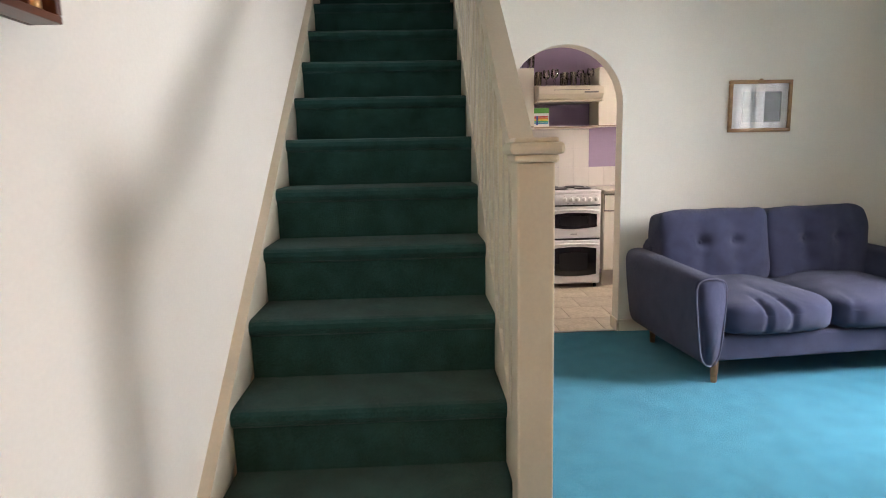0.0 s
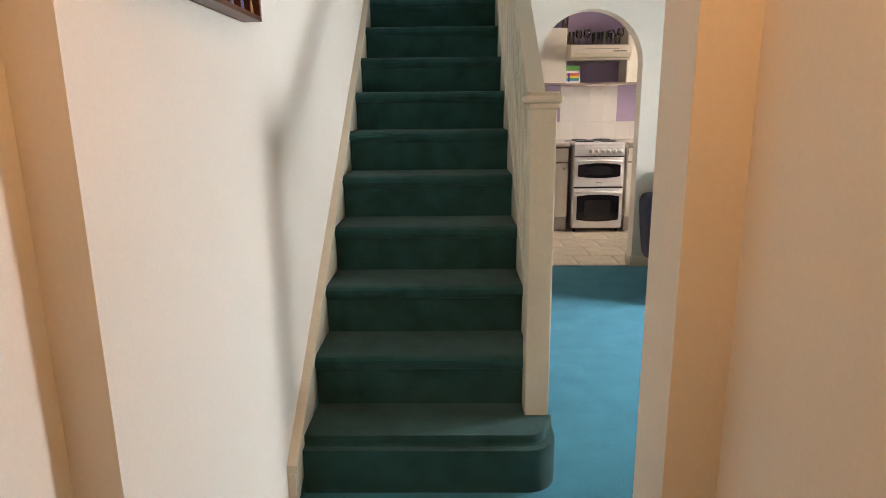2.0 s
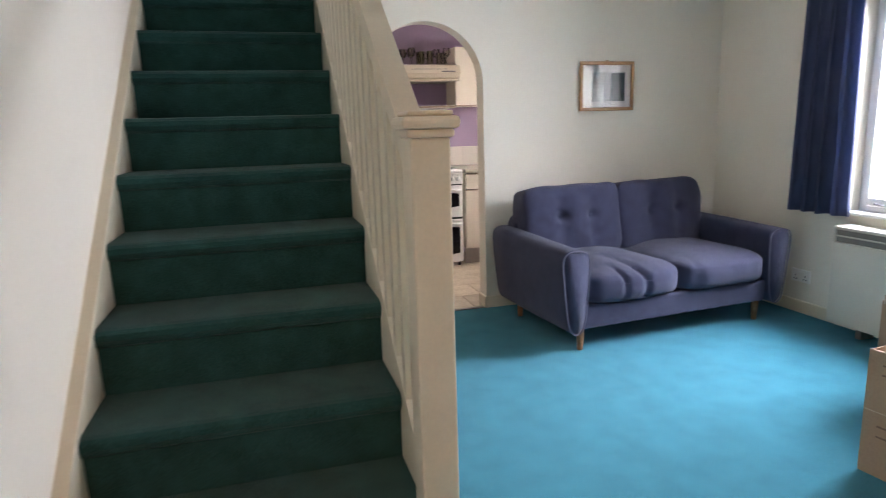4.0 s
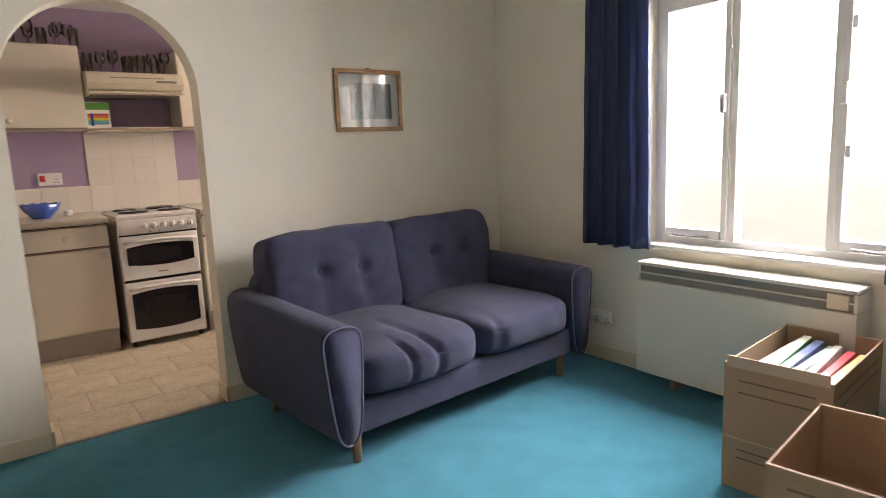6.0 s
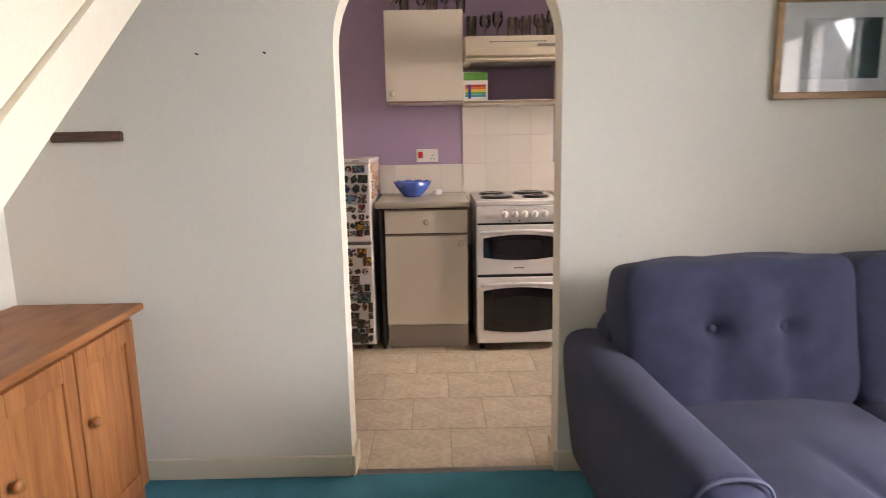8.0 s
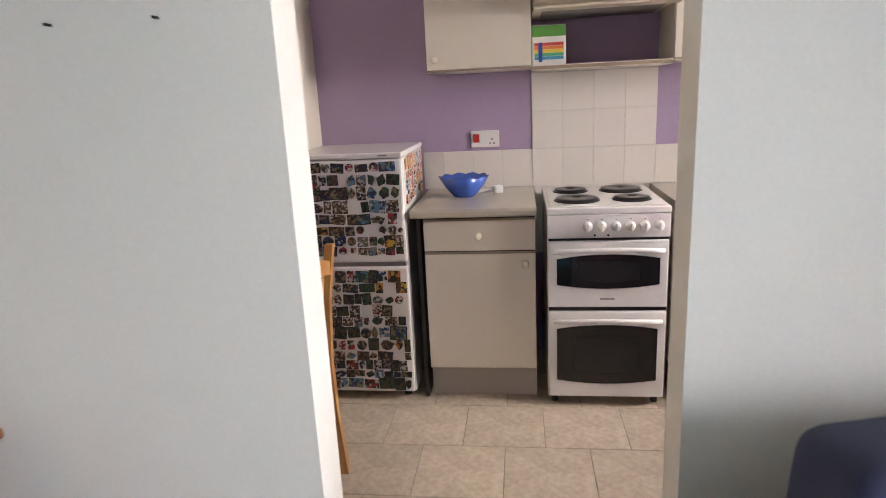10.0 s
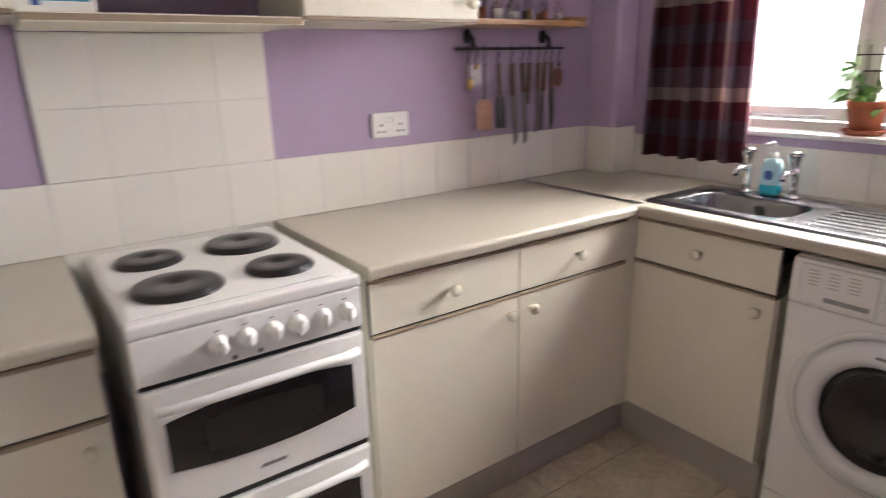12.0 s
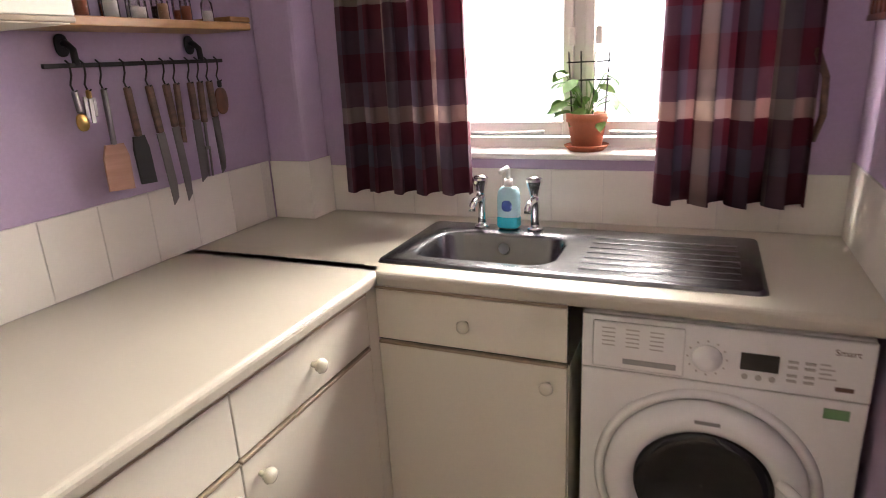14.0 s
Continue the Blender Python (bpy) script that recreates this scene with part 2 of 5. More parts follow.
M_PALEWOOD = wood("pale_utensil_wood", (0.40, 0.25, 0.12), (0.52, 0.35, 0.19))
M_TABLE = wood("table_wood", (0.20, 0.08, 0.03), (0.30, 0.13, 0.05), (8, 1, 8))


# ---- builders ----
def part(name, bm, material, parent=None, label="", smooth=False):
    """Links a bmesh as one mesh object under a thing or a part."""
    me = bpy.data.meshes.new(name)
    bm.to_mesh(me)
    bm.free()
    if smooth:
        me.polygons.foreach_set("use_smooth", [True] * len(me.polygons))
        me.update()
    for mm in (material if isinstance(material, (list, tuple)) else [material]):
        me.materials.append(mm)
    o = new(name, me)
    if parent:
        o.parent = parent
    if label:
        tagged(o, label)
    return o


def thing(name, x, y, z, rz=0, label="", category="", group=""):
    e = new(name)
    e.matrix_basis = pose(x, y, z, 0, 0, rz)
    e.empty_display_size = 0.05
    return tagged(e, label, category, group)


def setting(name, bm, material, label="", smooth=False):
    return tagged(part(name, bm, material, None, label, smooth), kind="structure")


def box(x0, x1, y0, y1, z0, z1, bev=0.0, seg=2, bm=None):
    own = bm is None
    b = bmesh.new()
    bmesh.ops.create_cube(b, size=1)
    bmesh.ops.scale(b, vec=(x1 - x0, y1 - y0, z1 - z0), verts=b.verts)
    bmesh.ops.translate(b, vec=((x0 + x1) / 2, (y0 + y1) / 2, (z0 + z1) / 2), verts=b.verts)
    if bev:
        bmesh.ops.bevel(b, geom=b.edges[:], offset=bev, segments=seg, affect="EDGES", profile=0.5)
    if own:
        return b
    return merge(bm, b)


def merge(bm, other):
    me = bpy.data.meshes.new("tmp")
    other.to_mesh(me)
    other.free()
    bm.from_mesh(me)
    bpy.data.meshes.remove(me)
    return bm


def cyl(r0, r1, h, seg=16, m=None, cap=True):
    b = bmesh.new()
    bmesh.ops.create_cone(b, cap_ends=cap, segments=seg, radius1=r0, radius2=r1, depth=h)
    bmesh.ops.translate(b, vec=(0, 0, h / 2), verts=b.verts)
    if m:
        b.transform(m)
    return b


def turned(profile, seg=24, m=None, closed=True):
    """A lathe body from (radius, height) pairs."""
    b = bmesh.new()
    rings = []
    for r, z in profile:
        rings.append([b.verts.new((r * math.cos(2 * math.pi * i / seg), r * math.sin(2 * math.pi * i / seg), z)) for i in range(seg)])
    for a, c in zip(rings, rings[1:]):
        for i in range(seg):
            b.faces.new((a[i], a[(i + 1) % seg], c[(i + 1) % seg], c[i]))
    if closed:
        b.faces.new(rings[0][::-1])
        b.faces.new(rings[-1])
    if m:
        b.transform(m)
    return b


def prism(points, depth, axis="y", at=0.0):
    """An outline, in the two other axes, drawn out along axis."""
    b = bmesh.new()
    put = {"x": lambda p, d: (d, p[0], p[1]), "y": lambda p, d: (p[0], d, p[1]), "z": lambda p, d: (p[0], p[1], d)}[axis]
    lo, hi = [b.verts.new(put(p, at)) for p in points], [b.verts.new(put(p, at + depth)) for p in points]
    n = len(points)
    b.faces.new(lo)
    b.faces.new(hi[::-1])
    for i in range(n):
        b.faces.new((lo[i], hi[i], hi[(i + 1) % n], lo[(i + 1) % n]))
    bmesh.ops.recalc_face_normals(b, faces=b.faces)
    return b


def tube(points, r, seg=8):
    """A round bar through points."""
    b = bmesh.new()
    pts = [Vector(p) for p in points]
    rings = []
    for i, p in enumerate(pts):
        d = (pts[min(i + 1, len(pts) - 1)] - pts[max(i - 1, 0)]).normalized()
        u = d.orthogonal().normalized()
        if rings:
            u = (last - d * last.dot(d)).normalized()
        last = u
        v = d.cross(u)
        rings.append([b.verts.new(p + r * (math.cos(2 * math.pi * k / seg) * u + math.sin(2 * math.pi * k / seg) * v)) for k in range(seg)])
    for a, c in zip(rings, rings[1:]):
        for k in range(seg):
            b.faces.new((a[k], a[(k + 1) % seg], c[(k + 1) % seg], c[k]))
    b.faces.new(rings[0][::-1])
    b.faces.new(rings[-1])
    return b


def soft_box(sx, sy, sz, power=7.0, cuts=14, bulge=(0, 0, 0), lumps=0.0, seed=0.0, dimples=()):
    """A stuffed, rounded block of full sizes sx, sy, sz about its centre; dimples press into its -y face."""
    b = bmesh.new()
    bmesh.ops.create_cube(b, size=2)
    bmesh.ops.subdivide_edges(b, edges=b.edges[:], cuts=cuts, use_grid_fill=True)
    for v in b.verts:
        p = v.co
        mx = max(abs(p.x), abs(p.y), abs(p.z))
        k = mx / (abs(p.x) ** power + abs(p.y) ** power + abs(p.z) ** power) ** (1 / power)
        q = p * k
        fx, fy, fz = 1 - min(1, q.x * q.x), 1 - min(1, q.y * q.y), 1 - min(1, q.z * q.z)
        w = Vector((q.x * sx / 2, q.y * sy / 2, q.z * sz / 2))
        w.x += bulge[0] * q.x * fy * fz
        w.y += bulge[1] * q.y * fx * fz
        w.z += bulge[2] * q.z * fx * fy
        if lumps:
            w += lumps * noise.noise_vector(w * 7 + Vector((seed, seed * 2, 0)))
        for dx, dz, depth, rad in dimples:
            if q.y < 0:
                d2 = ((w.x - dx) ** 2 + (w.z - dz) ** 2) / (rad * rad)
                w.y += depth * math.exp(-d2)
        v.co = w
    bmesh.ops.recalc_face_normals(b, faces=b.faces)
    return b


def cloth(width, height, folds, depth, seed=0, flare=0.0):
    """A hanging curtain from z = 0 down to -height, along y, pleated in x, with its own u and v in metres."""
    b = bmesh.new()
    uv = b.loops.layers.uv.new("UVMap")
    nx, nz = folds * 14, 26
    rnd = random.Random(seed)
    ph = [rnd.uniform(-0.6, 0.6) for _ in range(folds + 2)]
    am = [rnd.uniform(0.65, 1.25) for _ in range(folds + 2)]
    grid, us = [], []
    for j in range(nz + 1):
        f = j / nz
        row, ur, u, prev = [], [], 0.0, None
        for i in range(nx + 1):
            s = i / nx
            k = int(s * folds)
            a = depth * am[k] * (0.65 + 0.35 * f)
            y = (s - 0.5) * (width * (1 + flare * f))
            x = a * math.sin(2 * math.pi * s * folds + 0.5 * ph[k] * f) + 0.008 * noise.noise(Vector((s * 6, f * 4, seed)))
            p = Vector((x, y + 0.3 * a * math.cos(4 * math.pi * s * folds), -height * f))
            if prev is not None:
                u += (Vector((p.x, p.y, 0)) - Vector((prev.x, prev.y, 0))).length
            prev = p
            row.append(b.verts.new(p))
            ur.append(u)
        grid.append(row)
        us.append(ur)
    for j in range(nz):
        for i in range(nx):
            fc = b.faces.new((grid[j][i], grid[j][i + 1], grid[j + 1][i + 1], grid[j + 1][i]))
            for lp, (jj, ii) in zip(fc.loops, ((j, i), (j, i + 1), (j + 1, i + 1), (j + 1, i))):
                lp[uv].uv = (us[nz // 2][ii], height * jj / nz)
    return b


def thick(o, t):
    md = o.modifiers.new("thickness", "SOLIDIFY")
    md.thickness = t
    return o


def knob(parent, x, y, z, face="y", r=0.017):
    """A mushroom knob on the face that looks to -y or -x."""
    m = pose(x, y, z, 90, 0, 0) if face == "y" else pose(x, y, z, 0, -90, 0)
    return part("knob", turned([(0.006, 0), (0.007, 0.012), (r * 0.8, 0.016), (r, 0.023), (r * 0.85, 0.031), (r * 0.4, 0.034)], 14, m), M_KNOB, parent, "round cream knob", True)


# ---- structure ----
XL, XR, YA, YB, H = -0.34, 3.53, 4.03, 4.16, 2.33    # left and right walls, arch wall faces, ceiling height
YK = 6.055                                             # kitchen back wall
YH = 0.06                                              # hall side of the hall partition

setting("floor_living", box(-0.6, XR + 0.3, -3.0, YA + 0.03, -0.15, 0.0), M_CARPET, "worn teal fitted carpet")
floor_k = setting("floor_kitchen", box(XL - 0.2, XR + 0.3, YA + 0.03, YK + 0.2, -0.15, -0.004), M_JOINT, "stone-look vinyl tile floor")
setting("threshold_strip", box(0.845, 1.626, YA - 0.002, YA + 0.03, 0.0, 0.005, 0.002), M_METAL, "flat metal strip between carpet and vinyl")

# left wall runs past stairs, living room and kitchen; the hall's is set back
setting("wall_left", box(XL - 0.15, XL, YH, YK + 0.15, 0, 5.0), M_WALL, "cream painted plaster wall beside the stairs")
setting("wall_hall_left", box(-0.60, -0.42, -3.0, YH, 0, H), M_WALL, "cream hall wall")
setting("wall_hall_nib", box(-0.60, XL - 0.15, YH, YH + 0.1, 0, H), M_WALL)
setting("wall_hall_right", box(0.60, 0.72, -3.0, YH, 0, H), M_WALL, "cream hall wall")
setting("wall_hall_back", box(-0.6, 0.72, -3.15, -3.0, 0, H), M_WALL, "plain end wall of the hall")
setting("wall_south", box(0.515, XR + 0.12, YH, 0.20, 0, H), M_WALL, "cream partition end beside the hall opening")


def arch_wall(x0, x1, z1, y0, y1, ax0, ax1, spring, material, name):
    c, r = (ax0 + ax1) / 2, (ax1 - ax0) / 2
    pts = [(x0, 0), (ax0, 0)] + [(c - r * math.cos(math.pi * i / 28), spring + r * math.sin(math.pi * i / 28)) for i in range(29)] + [(ax1, 0), (x1, 0), (x1, z1), (x0, z1)]
    b = prism(pts, y1 - y0, "y", y0)
    for f in b.faces:
        f.material_index = 1 if f.normal.y > 0.5 and f.calc_center_median().y > y1 - 0.001 else 0
    return setting(name, b, material, "cream painted wall with a round-headed archway, lilac on the kitchen side")


arch_wall(XL, XR, H, YA, YB, 0.845, 1.626, 1.570, [M_WALL, M_LILAC], "wall_arch")
setting("wall_kitchen_return", box(2.25, XR, YB, 4.365, 0, H), M_LILAC, "lilac wall beside the washing machine")
setting("wall_kitchen_back", box(XL, XR + 0.12, YK, YK + 0.15, 0, H), M_LILAC, "lilac painted kitchen wall")


def window_wall(name, y0, y1, z1, oy0, oy1, oz0, oz1, material, x0=XR, x1=XR + 0.26):
    b = box(x0, x1, y0, oy0, 0, z1)
    box(x0, x1, oy1, y1, 0, z1, bm=b)
    box(x0, x1, oy0, oy1, 0, oz0, bm=b)
    box(x0, x1, oy0, oy1, oz1, z1, bm=b)
    return setting(name, b, material)


window_wall("wall_window_living", YH, (YA + YB) / 2, H, 1.62, 2.88, 0.695, 1.98, M_WALL)
window_wall("wall_window_kitchen", (YA + YB) / 2, YK + 0.15, H, 4.55, 5.56, 1.095, 2.0, M_LILAC)
setting("pipe_boxing", box(3.395, XR, 5.90, YK, 0.9, H, 0.02, 3), M_LILAC, "boxed-in pipe painted lilac")

# ceilings, with the stairwell left open
setting("ceiling_living", box(0.58, XR + 0.26, YH, YB, H, H + 0.15), M_CEIL)
setting("ceiling_stair_foot", box(XL - 0.26, 0.58, -3.15, 1.5, H, H + 0.15), M_CEIL)
setting("ceiling_hall", box(0.58, 0.72, -3.15, YH, H, H + 0.15), M_CEIL)
setting("ceiling_kitchen", box(XL, XR + 0.26, YB, YK + 0.15, H, H + 0.15), M_CEIL)
setting("landing_wall_right", box(0.58, 0.70, 1.5, 5.2, H + 0.15, 5.0), M_WALL)
setting("landing_wall_front", box(XL, 0.58, 1.4, 1.5, H + 0.15, 5.0), M_WALL)
setting("landing_wall_end", box(XL, 0.58, 5.1, 5.2, H + 0.15, 5.0), M_WALL)
setting("ceiling_landing", box(XL, 0.70, 1.4, 5.2, 5.0, 5.1), M_CEIL)


# skirting boards
def skirting(name, x0, x1, y0, y1):
    b = box(x0, x1, y0, y1, 0, 0.085, 0.006)
    return setting(name, b, M_GLOSS, "low cream gloss skirting board")


skirting("baseboard_arch_left", XL, 0.843, YA - 0.014, YA)
skirting("baseboard_arch_right", 1.628, XR - 0.014, YA - 0.014, YA)
skirting("baseboard_reveal_left", 0.845, 0.859, YA - 0.014, YB)
skirting("baseboard_reveal_right", 1.612, 1.626, YA - 0.014, YB)
skirting("baseboard_window", XR - 0.014, XR, 0.2, YA)


# windows
def window(name, y0, y1, z0, z1, bars, casements, label):
    """A painted casement window in the x = XR wall, deep in its reveal."""
    w = tagged(thing(name, XR + 0.14, (y0 + y1) / 2, z0, 0, label, "window"), kind="structure")
    hw, hh = (y1 - y0) / 2, z1 - z0
    b = box(-0.035, 0.035, -hw, -hw + 0.045, 0, hh, 0.004)
    box(-0.035, 0.035, hw - 0.045, hw, 0, hh, 0.004, bm=b)
    box(-0.035, 0.035, -hw + 0.045, hw - 0.045, 0, 0.05, 0.004, bm=b)
    box(-0.035, 0.035, -hw + 0.045, hw - 0.045, hh - 0.05, hh, 0.004, bm=b)
    part("window_frame", b, M_UPVC, w)
    edges = [-hw + 0.045] + [yy - (y0 + y1) / 2 for yy in bars] + [hw - 0.045]
    for e in edges[1:-1]:
        part("mullion", box(-0.04, 0.035, e - 0.018, e + 0.018, 0.05, hh - 0.05, 0.005), M_UPVC, w)
    for i, (a, c) in enumerate(zip(edges, edges[1:])):
        a += 0.018 if i else 0.0
        c -= 0.018 if i < len(edges) - 2 else 0.0
        if i in casements:
            s = box(-0.055, -0.005, a, a + 0.028, 0.055, hh - 0.055, 0.004)
            box(-0.055, -0.005, c - 0.028, c, 0.055, hh - 0.055, 0.004, bm=s)
            box(-0.055, -0.005, a + 0.028, c - 0.028, 0.055, 0.10, 0.004, bm=s)
            box(-0.055, -0.005, a + 0.028, c - 0.028, hh - 0.10, hh - 0.055, 0.004, bm=s)
            cs = part("casement", s, M_UPVC, w)
            side = c - 0.02 if i == 0 else a + 0.02
            part("catch", box(-0.085, -0.055, side - 0.012, side + 0.012, hh * 0.52, hh * 0.52 + 0.09, 0.006), M_UPVC, cs)
            part("stay", tube([(-0.07, a + 0.08, 0.07), (-0.075, (a + c) / 2, 0.065), (-0.07, c - 0.08, 0.07)], 0.006), M_METAL, cs, "thin metal window stay")
            for hz in (0.35, 0.75):
                part("hinge", box(-0.062, -0.052, side - 0.03, side - 0.01, hh * hz, hh * hz + 0.05, 0.003), M_UPVC, cs)
        g = part("pane", box(-0.004, 0.004, a, c, 0.05, hh - 0.05), M_PANE, w)
        g.visible_shadow = False
    part("window_sill", box(-0.165, -0.036, -hw + 0.001, hw - 0.001, 0.001, 0.020, 0.006), M_UPVC, w)
    return w


window("window_1", 1.62, 2.88, 0.695, 1.98, (2.02, 2.46), (0, 2), "white painted three-light casement window with bright daylight behind")
window("window_2", 4.55, 5.56, 1.095, 2.0, (5.07,), (0, 1), "white painted two-light kitchen window with bright daylight behind")
# garden ground, its overexposed brightness put into a pale colour
setting("ground", box(XR + 0.3, 120, -90, 90, -0.5, -0.3), mat("overexposed_garden", (0.62, 0.60, 0.53), 0.9, var=0.12))
setting("backdrop_bright", box(60, 60.2, -120, 120, -0.3, 45), M_SKYCARD, "overexposed sky and pale foliage beyond the windows")

# ---- stairs ----
RISE, GOING, Y1, SX0, SX1 = 0.192, 0.2465, 1.030, -0.315, 0.475
stairs = tagged(new("staircase"), "straight staircase fully covered in dark green carpet", "staircase", kind="structure")


def step(k):
    """One carpeted step with a soft nosing."""
    z, y = RISE * k, Y1 + GOING * (k - 1)
    pts = [(y + 0.022, z - RISE), (y + 0.016, z - 0.055), (y + 0.004, z - 0.046), (y - 0.004, z - 0.030), (y - 0.003, z - 0.014), (y + 0.006, z - 0.004), (y + 0.02, z), (y + GOING + 0.03, z), (y + GOING + 0.03, z - RISE)]
    x1 = SX1
    b = prism(pts, x1 - SX0, "x", SX0)
    if k == 1:
        b.free()
        rad, xe = 0.10, 0.535
        plan = [(SX0, y + 0.30), (SX0, y)] + [(xe - rad + rad * math.sin(math.pi / 2 * i / 8), y + rad - rad * math.cos(math.pi / 2 * i / 8)) for i in range(9)] + [(xe, 1.203), (SX1 - 0.02, 1.203), (SX1 - 0.02, y + 0.30)]
        b = prism(plan, z, "z", 0.0)
        rim = [e for e in b.edges if all(v.co.z > z - 0.001 and v.co.y < 1.2 for v in e.verts)]
        bmesh.ops.bevel(b, geom=rim, offset=0.036, segments=7, affect="EDGES")
        for f in b.faces:
            f.smooth = True
        bmesh.ops.split_edges(b, edges=[e for e in b.edges if len(e.link_faces) == 2 and e.calc_face_angle(0) > 0.6])
    return part("step", b, M_STAIR, stairs, "", k == 1)


for k in range(1, 14):
    step(k)
SLOPE = RISE / GOING


def nose(y):
    return RISE + (y - Y1) * SLOPE


def raked(x0, x1, y0, y1, lo, hi):
    """A board that follows the stairs, from lo to hi above the line of the nosings."""
    return prism([(y0, max(0.0, nose(y0) + lo)), (y1, nose(y1) + lo), (y1, nose(y1) + hi), (y0, nose(y0) + hi)], x1 - x0, "x", x0)


part("wall_string", raked(XL, SX0, 0.93, 4.02, -0.30, 0.020), M_GLOSS, stairs, "cream gloss string board along the wall")
part("string_moulding", raked(XL, SX0 + 0.008, 0.93, 4.02, 0.021, 0.050), M_GLOSS, stairs, "rounded cream moulding")
part("outer_string", raked(SX1 - 0.012, SX1 + 0.040, 1.29, 4.02, -0.29, 0.05), M_GLOSS, stairs, "cream gloss outer string")
part("outer_string_cap", raked(SX1 - 0.012, SX1 + 0.055, 1.29, 4.02, -0.41, -0.292), M_GLOSS, stairs, "cream lower string band")
part("soffit", raked(XL, SX1, 1.6, 4.02, -0.33, -0.27), M_WALL, stairs, "cream plastered underside of the stairs")
newel = part("newel_post", box(0.440, 0.524, 1.205, 1.290, 0, 1.256, 0.005), M_GLOSS, stairs, "square cream newel post")
capb = box(0.432, 0.532, 1.197, 1.298, 1.256, 1.273, 0.006)
box(0.422, 0.543, 1.187, 1.308, 1.273, 1.299, 0.010, bm=capb)
box(0.434, 0.530, 1.199, 1.296, 1.299, 1.309, 0.004, bm=capb)
part("newel_cap", capb, M_GLOSS, newel, "moulded cream newel cap")
part("handrail", raked(0.452, 0.514, 1.290, 4.02, 0.765, 0.83), M_GLOSS, stairs, "cream gloss handrail")
part("handrail_foot", raked(0.462, 0.504, 1.290, 4.02, 0.735, 0.765), M_GLOSS, stairs)
yy = 1.38
while yy < 3.95:
    b = prism([(yy - 0.018, nose(yy - 0.018) + 0.05), (yy + 0.018, nose(yy + 0.018) + 0.05), (yy + 0.018, nose(yy + 0.018) + 0.736), (yy - 0.018, nose(yy - 0.018) + 0.736)], 0.036, "x", 0.465)
    part("baluster", b, M_GLOSS, stairs)
    yy += 0.105

# ---- living room things ----
def arm_bmesh(sg, W, D):
    """A slim upholstered arm: its outer face leans in towards the foot, its top is softly rounded."""
    prof = [(0.030, 0.125), (0.120, 0.125), (0.146, 0.30), (0.166, 0.50), (0.168, 0.555), (0.150, 0.592), (0.100, 0.606), (0.035, 0.600), (0.004, 0.575), (-0.004, 0.52), (0.006, 0.30)]
    for _ in range(2):
        prof = [q for a, c in zip(prof, prof[1:] + prof[:1]) for q in ((0.75 * a[0] + 0.25 * c[0], 0.75 * a[1] + 0.25 * c[1]), (0.25 * a[0] + 0.75 * c[0], 0.25 * a[1] + 0.75 * c[1]))]
    pts = [(sg * (W / 2 - 0.168 + p[0]), max(0.125, p[1])) for p in prof]
    b = bmesh.new()
    rings = []
    for f, zs, grow in ((0.0, 0.985, 0.0), (0.03, 1.0, 0.0), (0.2, 1.01, 0.004), (0.4, 1.022, 0.007), (0.6, 1.034, 0.007), (0.8, 1.044, 0.004), (1.0, 1.05, 0.0)):
        rings.append([b.verts.new((x + sg * grow + 0.003 * noise.noise(Vector((x * 5, f * 4, z * 6))), -D / 2 + f * D * 0.97, 0.12 + (z - 0.12) * zs)) for x, z in pts])
    n = len(pts)
    for a, c in zip(rings, rings[1:]):
        for i in range(n):
            b.faces.new((a[i], a[(i + 1) % n], c[(i + 1) % n], c[i]))
    b.faces.new(rings[0])
    b.faces.new(rings[-1][::-1])
    bmesh.ops.recalc_face_normals(b, faces=b.faces)
    bmesh.ops.bevel(b, geom=[e for e in b.edges if all(v.co.y < -D / 2 + 0.001 for v in e.verts)], offset=0.014, segments=3, affect="EDGES")
    return b, pts


def rumple(c, creases):
    """Presses creases (start x, slope, width, depth, reach) into the top and front of a cushion."""
    for v in c.verts:
        for x0, slope, width, depth, reach in creases:
            back = v.co.y + 0.38
            if back < reach and v.co.z > -0.07:
                fade = (1 - max(0.0, back) / reach) ** 0.7
                k = depth * fade * math.exp(-((v.co.x - x0 - slope * back) / width) ** 2)
                v.co.z -= k * (0.9 if v.co.z > 0.03 else 0.0)
                if back < 0.06:
                    v.co.y += 0.8 * k


